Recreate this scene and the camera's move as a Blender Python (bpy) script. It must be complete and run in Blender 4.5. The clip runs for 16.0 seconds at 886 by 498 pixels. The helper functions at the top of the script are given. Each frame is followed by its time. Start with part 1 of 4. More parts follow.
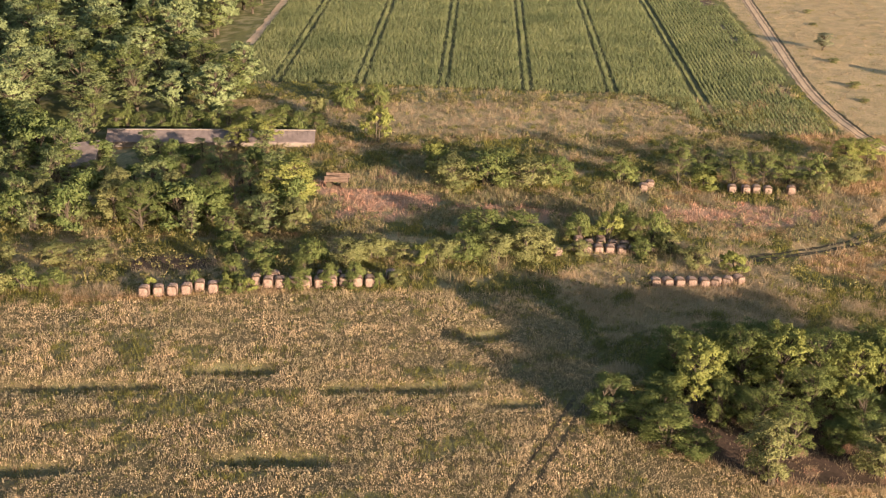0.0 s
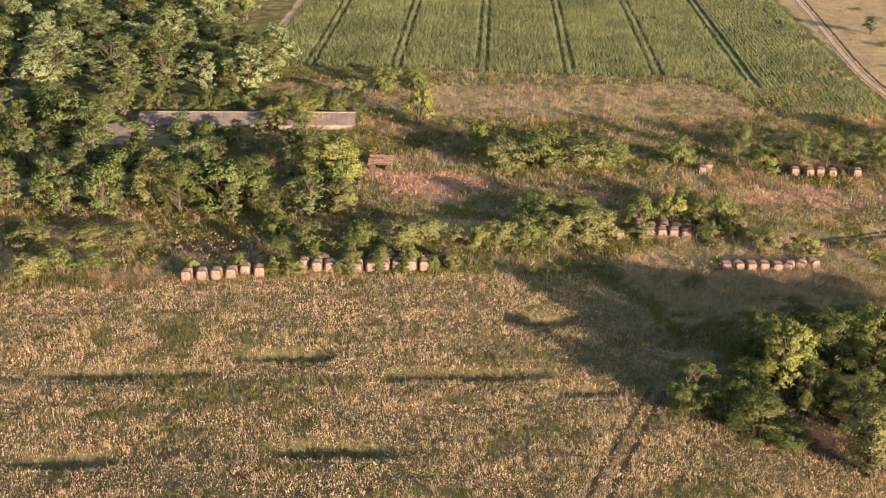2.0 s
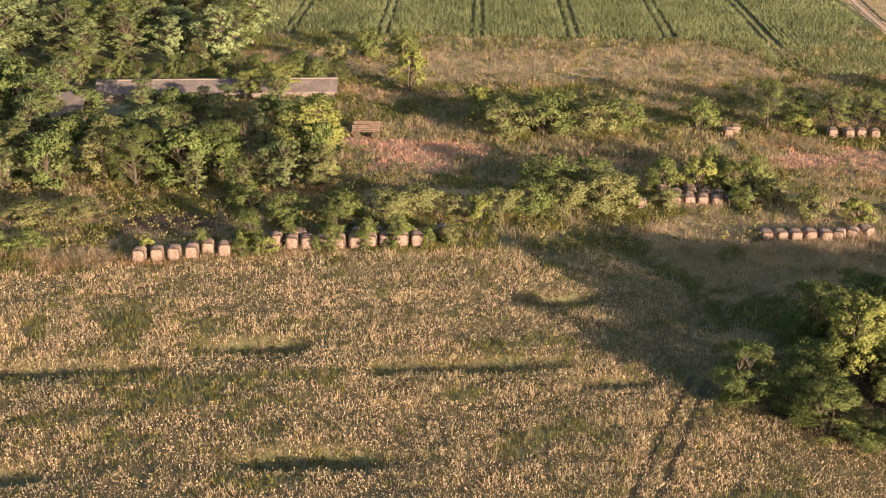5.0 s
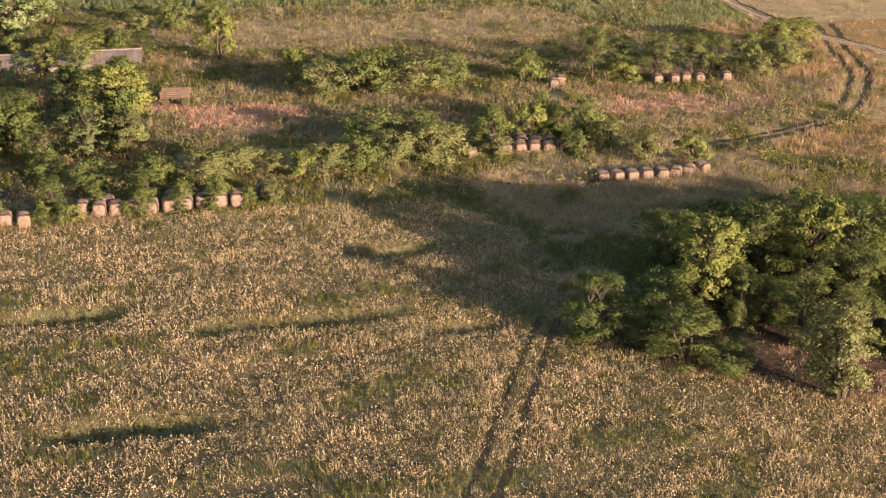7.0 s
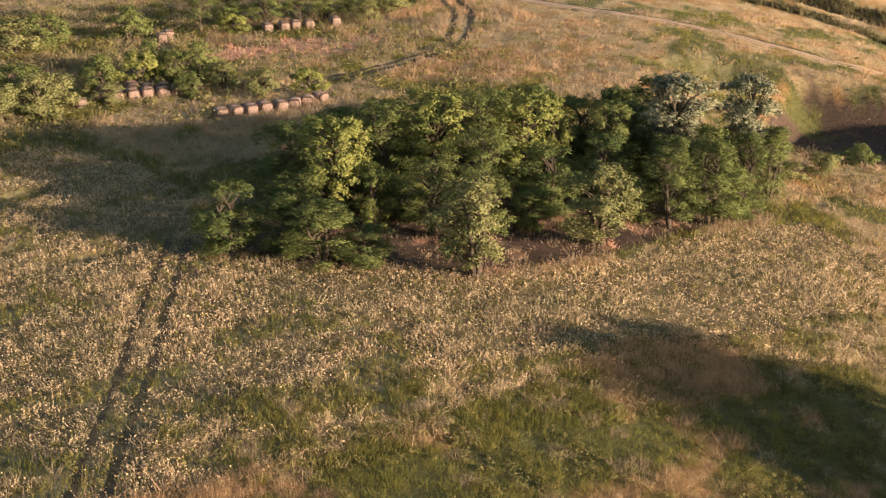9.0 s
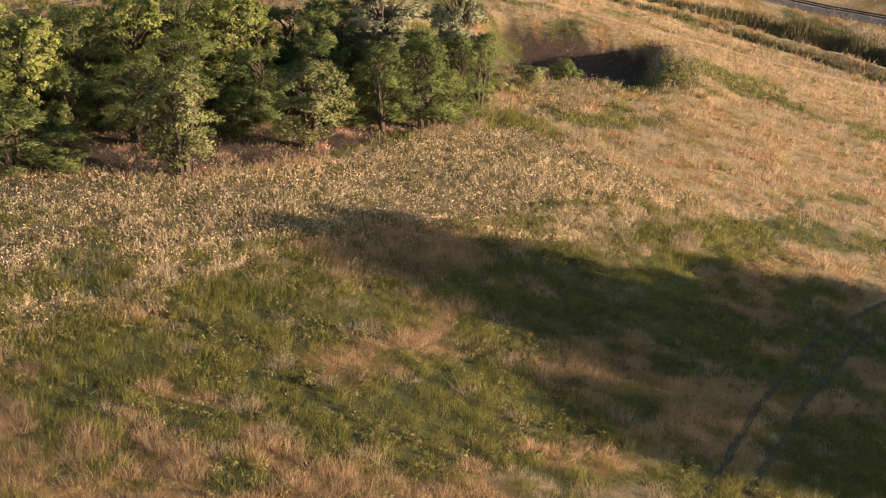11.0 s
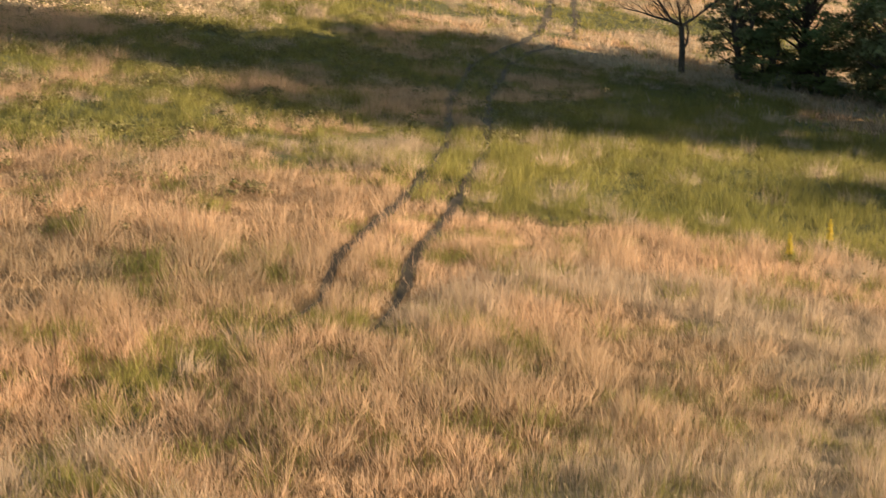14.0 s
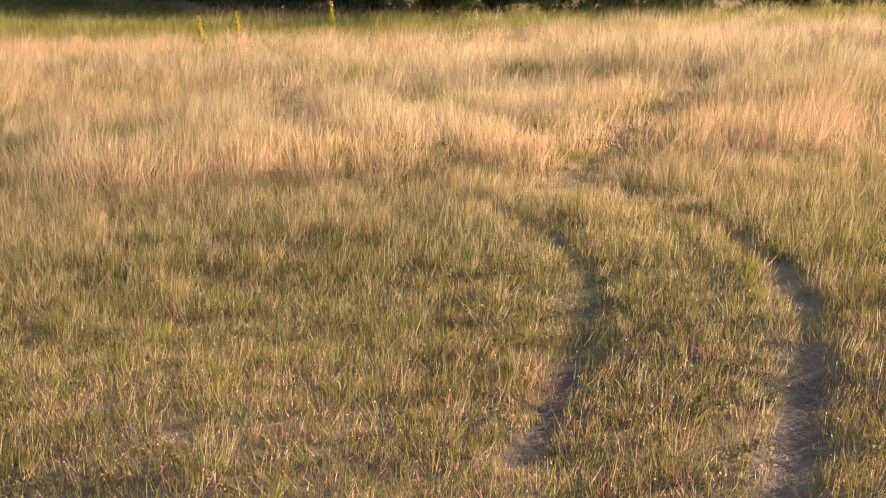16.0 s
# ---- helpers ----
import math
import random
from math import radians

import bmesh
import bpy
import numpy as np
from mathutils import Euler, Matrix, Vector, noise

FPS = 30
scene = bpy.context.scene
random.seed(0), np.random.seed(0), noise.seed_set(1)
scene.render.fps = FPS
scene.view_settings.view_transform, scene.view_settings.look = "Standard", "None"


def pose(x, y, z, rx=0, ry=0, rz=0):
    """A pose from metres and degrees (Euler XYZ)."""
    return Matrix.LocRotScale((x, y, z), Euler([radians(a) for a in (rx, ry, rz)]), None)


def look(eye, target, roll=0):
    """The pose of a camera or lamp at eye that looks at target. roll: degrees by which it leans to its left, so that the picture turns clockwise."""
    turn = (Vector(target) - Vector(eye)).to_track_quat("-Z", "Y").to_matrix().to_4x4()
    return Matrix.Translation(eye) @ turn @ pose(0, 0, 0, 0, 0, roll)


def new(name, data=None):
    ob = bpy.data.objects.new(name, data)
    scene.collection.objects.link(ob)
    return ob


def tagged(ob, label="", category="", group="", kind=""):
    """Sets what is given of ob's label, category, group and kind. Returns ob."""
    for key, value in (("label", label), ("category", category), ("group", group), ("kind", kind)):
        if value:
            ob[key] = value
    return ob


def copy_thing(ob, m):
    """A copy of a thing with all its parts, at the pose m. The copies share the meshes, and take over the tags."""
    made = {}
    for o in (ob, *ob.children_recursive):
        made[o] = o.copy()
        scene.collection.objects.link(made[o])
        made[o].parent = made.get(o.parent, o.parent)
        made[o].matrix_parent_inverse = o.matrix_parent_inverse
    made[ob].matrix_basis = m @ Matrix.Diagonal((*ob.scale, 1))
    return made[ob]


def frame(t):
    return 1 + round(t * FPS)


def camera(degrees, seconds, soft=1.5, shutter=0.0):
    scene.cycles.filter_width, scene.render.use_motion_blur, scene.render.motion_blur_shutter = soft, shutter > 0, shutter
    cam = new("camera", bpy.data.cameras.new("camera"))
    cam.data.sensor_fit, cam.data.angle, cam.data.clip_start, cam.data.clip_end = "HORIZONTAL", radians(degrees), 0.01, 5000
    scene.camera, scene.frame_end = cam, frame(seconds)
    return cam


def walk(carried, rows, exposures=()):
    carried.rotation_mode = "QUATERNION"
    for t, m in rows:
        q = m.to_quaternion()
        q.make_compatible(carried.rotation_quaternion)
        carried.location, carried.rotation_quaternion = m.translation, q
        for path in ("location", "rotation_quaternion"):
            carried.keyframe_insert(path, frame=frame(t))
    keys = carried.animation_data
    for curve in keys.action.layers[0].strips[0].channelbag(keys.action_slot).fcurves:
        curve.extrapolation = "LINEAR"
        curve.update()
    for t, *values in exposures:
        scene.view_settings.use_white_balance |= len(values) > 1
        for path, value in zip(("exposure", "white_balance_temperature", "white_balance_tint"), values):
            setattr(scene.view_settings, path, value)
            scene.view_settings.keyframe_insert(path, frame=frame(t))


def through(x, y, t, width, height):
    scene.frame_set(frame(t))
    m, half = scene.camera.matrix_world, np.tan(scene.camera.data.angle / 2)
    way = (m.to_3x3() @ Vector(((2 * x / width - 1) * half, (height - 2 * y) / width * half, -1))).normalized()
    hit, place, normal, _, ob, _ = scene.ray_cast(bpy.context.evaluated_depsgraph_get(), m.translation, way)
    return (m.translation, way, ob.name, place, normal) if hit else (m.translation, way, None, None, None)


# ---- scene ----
cam = camera(35.5, 16.0, soft=1.1, shutter=0.16)
PATH = [
    (0, (1.163, -1.517, 56.541), (1.265, 0.358, 55.852), 1.1),
    (0.5, (-0.236, 0.461, 56.375), (-0.13, 2.335, 55.685), 1.1),
    (1, (-1.714, 2.746, 55.054), (-1.616, 4.621, 54.366), 1.0),
    (1.5, (-2.874, 4.642, 53.481), (-2.782, 6.517, 52.792), 1.0),
    (2, (-3.529, 5.789, 51.626), (-3.441, 7.665, 50.939), 0.9),
    (2.5, (-3.732, 7.108, 50.072), (-3.645, 8.984, 49.384), 0.8),
    (3, (-3.763, 9.234, 48.288), (-3.678, 11.11, 47.602), 0.6),
    (5.5, (-2.831, 27.001, 40.921), (-2.719, 28.875, 40.23), -0.3),
    (6, (-2.905, 28.777, 39.377), (-2.726, 30.645, 38.686), -0.4),
    (6.5, (-2.925, 29.738, 37.629), (-2.661, 31.597, 36.94), -0.6),
    (7, (-2.921, 29.804, 35.911), (-2.568, 31.649, 35.224), -0.6),
    (7.5, (-2.959, 29.679, 34.167), (-2.509, 31.503, 33.482), -0.7),
    (8, (-2.878, 29.57, 32.332), (-2.292, 31.355, 31.649), -0.9),
    (8.5, (-2.868, 29.572, 30.566), (-2.145, 31.307, 29.885), -1.1),
    (9, (-2.925, 29.592, 28.825), (-2.073, 31.27, 28.147), -1.2),
    (9.5, (-2.72, 29.976, 27.273), (-1.765, 31.597, 26.594), -1.3),
    (10, (-2.223, 29.893, 25.652), (-1.199, 31.471, 24.973), -1.4),
    (10.2, (-2.023, 29.841, 24.88), (-0.972, 31.402, 24.203), -1.4),
    (12.3, (-6.054, 35.081, 16.357), (-4.595, 36.273, 15.686), 4.1),
    (12.5, (-6.382, 35.518, 15.654), (-4.902, 36.681, 14.979), 3.9),
    (13, (-6.778, 36.154, 13.979), (-5.247, 37.241, 13.291), 3.3),
    (13.5, (-6.894, 36.329, 12.369), (-5.324, 37.348, 11.665), 1.1),
    (14, (-6.878, 36.463, 10.798), (-5.252, 37.373, 10.072), -1.2),
    (14.3, (-6.888, 36.502, 9.908), (-5.183, 37.231, 9.16), -1.7),
    (14.5, (-6.934, 36.611, 9.093), (-5.154, 37.125, 8.339), -1.1),
    (14.6, (-6.971, 36.76, 8.654), (-5.159, 37.152, 7.902), -0.6),
    (14.8, (-6.887, 36.862, 7.845), (-5.037, 36.996, 7.097), -0.8),
    (15, (-6.879, 36.948, 7.444), (-5.03, 37.037, 6.686), 0.2),
    (15.5, (-6.893, 36.96, 6.9), (-5.043, 37.057, 6.145), -0.3),
    (16, (-6.901, 36.981, 6.491), (-5.047, 37.081, 5.746), -0.5),
]
walk(cam, [(t, look(eye, target, roll)) for t, eye, target, roll in PATH], ((0, 1.72), (5.5, 1.68), (7.5, 1.54), (10, 1.48), (12.5, 1.35), (13.5, 1.55), (14, 1.66), (15.2, 1.85), (16, 1.74)))

# ---- light ----
SUN_FROM = radians(146)
SUN_UP = radians(10)
world = bpy.data.worlds.new("sky")
scene.world = world
world.use_nodes = True
sky = world.node_tree.nodes.new("ShaderNodeTexSky")
sky.sky_type, sky.sun_disc = "NISHITA", False
sky.sun_elevation, sky.sun_rotation = SUN_UP, SUN_FROM
world.node_tree.nodes["Background"].inputs["Strength"].default_value = 0.084
world.node_tree.links.new(sky.outputs[0], world.node_tree.nodes["Background"].inputs["Color"])
sun = new("sun", bpy.data.lights.new("sun", "SUN"))
sun.data.energy, sun.data.angle, sun.data.color = 5.0, radians(0.6), (1.0, 0.775, 0.575)
sun.matrix_world = look((300 * math.sin(SUN_FROM), 300 * math.cos(SUN_FROM), 300 * math.tan(SUN_UP)), (0, 0, 0))

# ---- the lie of the land ----
HILLS = [
    [3.27, 2.31, 1.21, -1.85, -4.22, -4.42, -4.92],
    [3.94, -0.42, 0.01, -1.97, -2.33, -4.04, -6.06],
    [1.07, 1.23, 0.34, -3.55, -1.88, -2.04, -3.51],
    [-0.73, 0.21, 0.07, 0.1, -1.48, -2.82, -5.27],
    [0.16, -0.29, -0.52, 0.79, -0.1, -2.21, -4.44],
    [0.04, 0.46, 0.57, -1.38, 1.83, -1.13, -4.5],
]
PIT = (87.0, 119.3, 14.5, 6.6, 4.3)
HOLLOWS = [(-12, 120.5, 4.5, 1.5), (4, 116.3, 8, 1.3), (-7, 102.3, 5.5, 1.5), (-26, 117, 8, 1.1), (12, 128.5, 3.2, 1.4), (-28, 101, 4, 1.2), (14.5, 113, 3, 1.1)]


def lattice(i, j, seed):
    h = (i.astype(np.int64) * 374761393 + j.astype(np.int64) * 668265263 + seed * 974711) & 0xFFFFFFFF
    h = ((h ^ (h >> 13)) * 1274126177) & 0xFFFFFFFF
    return ((h ^ (h >> 16)) & 0xFFFF) / 65535.0


def patchy(x, y, size, seed=0):
    """Smooth value noise, 0 to 1, with patches of the given size in metres."""
    u, v = np.asarray(x, float) / size, np.asarray(y, float) / size
    i, j = np.floor(u), np.floor(v)
    fu, fv = u - i, v - j
    fu, fv = fu * fu * (3 - 2 * fu), fv * fv * (3 - 2 * fv)
    a = lattice(i, j, seed) * (1 - fu) + lattice(i + 1, j, seed) * fu
    b = lattice(i, j + 1, seed) * (1 - fu) + lattice(i + 1, j + 1, seed) * fu
    return a * (1 - fv) + b * fv


NEAR_RUTS = [[(2.15, 37.09), (1.59, 36.86), (1.08, 36.73), (0.49, 36.61), (-0.12, 36.56), (-0.54, 36.57), (-1.24, 36.69), (-1.8, 36.8), (-2.3, 36.94)],
             [(2.6, 36.28), (1.91, 35.95), (0.86, 35.69), (0.04, 35.54), (-0.71, 35.55), (-1.38, 35.66), (-2.05, 35.84), (-4, 36.4)],
             [(1.9, 36.1), (0.64, 36.02), (-0.35, 35.87), (-1.19, 35.87), (-1.9, 35.95)],
             [(2.6, 36.6), (3.8, 36.29), (4.93, 35.98), (6.7, 35.39), (9.2, 34.72), (13.6, 33.78), (18, 32)]]
# width at the far end, widening towards the near end, and how bare each rut is worn
RUT_WEAR = [(0.035, 0.085, 1.0), (0.045, 0.14, 1.0), (0.03, 0.05, 0.6), (0.06, 0.06, 0.6)]
NEAR_RUT_DEPTH = 0.03
DITCH = [(112, 200), (118, 180), (126, 158.5), (129.5, 148), (136.4, 140), (141, 126), (141.2, 110), (140.5, 91), (143, 55), (150, 0)]


def to_line(x, y, line):
    """Metres from each place to a bent line."""
    d = np.full(np.shape(x), 1e9)
    for (x0, y0), (x1, y1) in zip(line, line[1:]):
        dx, dy = x1 - x0, y1 - y0
        t = np.clip(((x - x0) * dx + (y - y0) * dy) / (dx * dx + dy * dy), 0, 1)
        d = np.minimum(d, np.hypot(x - x0 - t * dx, y - y0 - t * dy))
    return d


def near_ruts(x, y):
    """How much of a wheel rut each place lies in, 0 to 1, with worn, uneven edges."""
    x, y = np.broadcast_arrays(np.asarray(x, float), np.asarray(y, float))
    ragged = (patchy(x, y, 0.5, 61) - 0.5) * 0.1 + (patchy(x, y, 0.16, 62) - 0.5) * 0.09
    worn = np.zeros(x.shape)
    for line, (w0, w1, bare) in zip(NEAR_RUTS, RUT_WEAR):
        w = w0 + (w1 - w0) * np.clip((2 - x) / 4, 0, 1)
        worn = np.maximum(worn, bare / (1 + np.exp(np.clip((to_line(x, y, line) + ragged - w) * 30, -40, 40))))
    return worn


def ground_z(x, y):
    """The ground's height: broad swells, and one sunken hollow."""
    x, y = np.asarray(x, float), np.asarray(y, float)
    z = np.full(np.broadcast(x, y).shape, -0.7)
    for b, row in enumerate(HILLS):
        for a, high in enumerate(row):
            z = z + high * np.exp(-((x + 30 - 30 * a) ** 2 + (y - 30 * b) ** 2) / 1352)
    for cx, cy, rx, ry in HOLLOWS:
        z = z - 0.85 * np.exp(-(((x - cx) / rx) ** 2 + ((y - cy) / ry) ** 2) ** 2)
    # the ditch beyond the road: a bank on its near side, a terrace with the railway on its far side
    s = (x - np.interp(y, [p[1] for p in DITCH[::-1]], [p[0] for p in DITCH[::-1]])) * 0.93
    shown = 1 / (1 + np.exp(np.clip((y - 185) / 6, -40, 40)))
    z = z + shown * (1.3 * np.exp(-((s + 4.2) / 1.5) ** 2) - 2.0 * np.exp(-(s / 2.4) ** 2) + 1.7 / (1 + np.exp(np.clip((4.0 - s) * 0.9, -40, 40))))
    z = z + shown * 3.2 / (1 + np.exp(np.clip((22.5 - s) * 1.5, -40, 40))) / (1 + np.exp(np.clip((y - 108) * 0.6, -40, 40)))
    z = z - 1.7 * np.exp(-((((x - 84.5) * 0.8 - (y - 139) * 0.6) / 5.5) ** 2 + (((x - 84.5) * 0.6 + (y - 139) * 0.8) / 3.4) ** 2) ** 2)
    z = z - NEAR_RUT_DEPTH * near_ruts(x, y) + (patchy(x, y, 2.4, 21) - 0.5) * 0.16
    # the sunken hollow, with a bank along its sunward side
    u = (x - PIT[0]) * 0.65 - (y - PIT[1]) * 0.76
    v = (x - PIT[0]) * 0.76 + (y - PIT[1]) * 0.65
    fall = 1 / (1 + np.exp(np.clip((u - PIT[3]) * 2.0, -40, 40))) / (1 + np.exp(np.clip((-9.3 - u) * 1.5, -40, 40)))
    z = z - 1.9 * np.exp(-((u + 11) / 6) ** 2 - (v / 14) ** 4)
    z = z + 1.1 * np.exp(-((u - PIT[3] - 3.2) / 3.2) ** 2) * np.exp(-np.clip(np.abs(v - 1) / 14.0, 0, 5) ** 4)
    return z - PIT[4] * fall * np.exp(-np.clip(np.abs(v - 0.5) / (PIT[2] - 1.2), 0, 3) ** 10)


def tussock(x, y, cell, seed):
    """The tuft that each place belongs to: its middle, how far off that is, and a number of its own."""
    i, j = np.floor(x / cell), np.floor(y / cell)
    mx, my, far, own = (np.full(x.shape, 1e9) for _ in range(4))
    for a in (-1, 0, 1):
        for b in (-1, 0, 1):
            cx = (i + a + 0.1 + 0.8 * lattice(i + a, j + b, seed)) * cell
            cy = (j + b + 0.1 + 0.8 * lattice(i + a, j + b, seed + 1)) * cell
            d = np.hypot(x - cx, y - cy)
            near = d < far
            mx, my, far = np.where(near, cx, mx), np.where(near, cy, my), np.minimum(d, far)
            own = np.where(near, lattice(i + a, j + b, seed + 2), own)
    return mx, my, far / cell, own


def on_ground(x, y):
    return float(ground_z(x, y))


def inside(x, y, poly):
    x, y = np.asarray(x, float), np.asarray(y, float)
    hit = np.zeros(x.shape, bool)
    for (x0, y0), (x1, y1) in zip(poly, poly[1:] + poly[:1]):
        hit ^= ((y0 > y) != (y1 > y)) & (x < (x1 - x0) * (y - y0) / (y1 - y0 + 1e-9) + x0)
    return hit


def ellipse(x, y, cx, cy, rx, ry):
    return ((x - cx) / rx) ** 2 + ((y - cy) / ry) ** 2


WHEAT = [(-90, 131), (-38, 136), (-24, 137.6), (-8.7, 139.3), (3.7, 140.1), (18.9, 139.3), (22, 132), (24.3, 124), (21.3, 113.5), (25, 105.6),
         (31, 101.3), (34, 97.8), (43, 98), (53.6, 100.3), (61.5, 99.8), (62.5, 92), (64, 84.5), (57, 83), (50, 81), (47, 82), (42, 86), (38, 87.5), (29, 84),
         (20, 81), (9.6, 80), (-90, 78)]


def cover(x, y):
    """What grows at each place: 0 wheat, 1 green grass, 2 dry orange grass, 3 grey weeds, 4 pale straw grass, 5 crop,
    6 bare soil with shade in its colour.
    """
    x, y = np.asarray(x, float), np.asarray(y, float)
    wob = (patchy(x, y, 6, 3) - 0.5) * 2.2 + (patchy(x, y, 1.7, 4) - 0.5) * 0.9
    big, mid, fine = patchy(x, y, 9, 11), patchy(x, y, 3.2, 12), patchy(x, y, 1.1, 13)
    n = 0.5 * big + 0.35 * mid + 0.15 * fine
    kind = np.where(n > 0.5, 2, 1)
    kind = np.where((fine > 0.72) & (n < 0.56), 4, kind)
    south = (y < 84) & (x < 64)
    # the meadow before the wheat: green in the dip, orange and gold nearer
    dip = ellipse(x, y, 30, 72, 26, 9 + 2 * wob) < 1.0
    kind = np.where(south & dip, np.where(n > 0.63, 2, 1), kind)
    kind = np.where((x > 40 + wob) & (x < 66) & (y > 46) & (y < 73), np.where(n > 0.66, 2, 1), kind)
    gold = (x < 17 + wob * 1.6) & (y < 48 + wob)
    kind = np.where(south & gold, np.where(n > 0.5, 4, np.where((mid > 0.7) & (fine > 0.4), 1, 2)), kind)
    lush = ellipse(x, y, 31, 47, 11 + wob, 7) < 1
    kind = np.where(lush, np.where(n > 0.62, 2, 1), kind)
    kind = np.where((y < 44) & (x > 18.5 + wob) & (x < 62), np.where(n > 0.6, np.where(fine > 0.5, 4, 2), 1), kind)
    # the hillside
    hill = (x >= 60) & (y < 175)
    kind = np.where(hill, np.where(n > 0.4, np.where(fine > 0.42, 4, 2), 1), kind)
    kind = np.where((x > 79) & (y >= 175), np.where(n > 0.5, 2, np.where(fine > 0.12, 4, 1)), kind)
    # valley beyond the wheat
    far = y > 139
    kind = np.where(far & (x < 66), np.where(n > 0.52, 4, np.where(mid > 0.6, 3, 1)), kind)
    kind = np.where(far & (y > 157) & (y < 205) & (x < 62), np.where(n > 0.58, 3, np.where(mid > 0.52, np.where(fine > 0.5, 4, 2), 1)), kind)
    kind = np.where(ellipse(x, y, 49, 167.5, 12 + wob, 4.6) < 1, np.where(fine > 0.33, 7, 3), kind)
    kind = np.where(ellipse(x, y, 12, 166, 16 + 2 * wob, 4.2) < 1, np.where((n > 0.42) & (fine > 0.4), 7, np.where(mid > 0.6, 1, 3)), kind)
    kind = np.where(ellipse(x, y, 3, 177, 9 + 2 * wob, 9) < 1, np.where(n > 0.52, 7, 3), kind)
    kind = np.where((y > 206 + wob) & (y < 227.5 + wob) & (x > 4 + 2 * wob) & (x < 53), np.where(fine > 0.22, 4, 3), kind)
    kind = np.where((y > 227 + wob) & (x > -28) & (x < 92), np.where((y > np.where(x < 48, 238.5 - 0.125 * x, 232.5 - 2.6 * (x - 48))) & (x < 70 + (y - 236) * 0.081), 5, 1), kind)
    kind = np.where((x > 17) & (x < 64) & (y > 98) & (y < 141), np.where(n > 0.55, 4, 1), kind)
    kind = np.where((y > 227 + wob) & (y < 237.5 - 0.125 * x) & (x > 6) & (x < 58), np.where(fine > 0.6, 1, 3), kind)
    strip = x - (y - 236) * 0.081
    kind = np.where((y > 207) & (strip > 69.5 + 0.4 * wob), np.where(strip < 75, np.where(fine > 0.55, 3, 6), np.where(strip < 78, 1, 4)), kind)
    wheat = inside(x + wob * 0.5, y + wob * 0.35, WHEAT)
    hollow = np.zeros(x.shape, bool)
    for h in HOLLOWS:
        hollow |= ellipse(x + wob, y + wob * 0.3, *h) < 1
    band = patchy((x + y * 0.1) / 9, (y - 0.04 * x) / 1.3, 1.0, 72)
    weedy = (x < 26) | (y < 87)
    weedy &= (0.42 * mid + 0.26 * fine + 0.32 * band) > 0.54 + 0.115 * np.clip((y - 86) / 14, 0, 1)
    kind = np.where(wheat, np.where(hollow | weedy, 1, 0), kind)
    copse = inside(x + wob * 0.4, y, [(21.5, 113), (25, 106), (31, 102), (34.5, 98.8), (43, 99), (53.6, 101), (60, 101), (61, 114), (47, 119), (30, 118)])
    # reddish soil of the copse floor, darkened for the shade under the trees
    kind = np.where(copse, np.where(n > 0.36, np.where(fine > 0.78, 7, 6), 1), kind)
    kind = np.where(ellipse(x, y, -38, 150, 20, 8 + wob) < 1, np.where(n > 0.46, 4, 1), kind)
    kind = np.where((ellipse(x, y, -22, 148.5, 5.5 + wob, 3) < 1), 6, kind)
    kind = np.where((x < -19 + 0.08 * (y - 300)) & (y > 205), np.where(fine > 0.6, 3, 1), kind)
    kind = np.where(ellipse(x, y, 66, 149, 13 + wob, 7) < 1, np.where(fine > 0.3, 2, 4), kind)
    foot = (x < 3.4 + 0.5 * wob) & (y > 30) & (y < 46)
    kind = np.where(foot, np.where(fine > 0.45, 1, np.where(mid > 0.55, 2, 4)), kind)
    kind = np.where(ellipse(x, y, 85, 140, 8, 5) < 1, np.where(fine > 0.5, 3, 1), kind)
    pu, pv = (x - PIT[0]) * 0.65 - (y - PIT[1]) * 0.76, (x - PIT[0]) * 0.76 + (y - PIT[1]) * 0.65
    # dark soil tone stands in for deep shade inside the sunken hollow
    kind = np.where((pu > -10.5 + 0.4 * wob) & (pu < 6) & (np.abs(pv - 0.5) < 13.5), np.where(n > 0.6, 1, 6), kind)
    kind = np.where(ellipse(x, y, 97, 110, 8 + wob, 7) < 1, np.where(n > 0.62, 4, np.where(mid > 0.5, 3, 1)), kind)
    return kind

# ---- materials ----
def material(name, rough=0.85):
    mat = bpy.data.materials.new(name)
    mat.use_nodes = True
    nodes = mat.node_tree.nodes
    nodes["Principled BSDF"].inputs["Roughness"].default_value = rough
    nodes["Principled BSDF"].inputs["Specular IOR Level"].default_value = 0.2
    return mat, nodes, mat.node_tree.links, nodes["Principled BSDF"]


def ramp(nodes, links, value, stops):
    r = nodes.new("ShaderNodeValToRGB")
    while len(r.color_ramp.elements) < len(stops):
        r.color_ramp.elements.new(0.5)
    for e, (at, colour) in zip(r.color_ramp.elements, stops):
        e.position, e.color = at, (*colour, 1)
    links.new(value, r.inputs["Fac"])
    return r.outputs["Color"]


def speckle(nodes, links, size, detail=4.0, rough=0.6):
    """Noise over real metres."""
    where = nodes.new("ShaderNodeNewGeometry")
    n = nodes.new("ShaderNodeTexNoise")
    n.inputs["Scale"].default_value = 1.0 / size
    n.inputs["Detail"].default_value = detail
    n.inputs["Roughness"].default_value = rough
    links.new(where.outputs["Position"], n.inputs["Vector"])
    return n.outputs["Fac"]


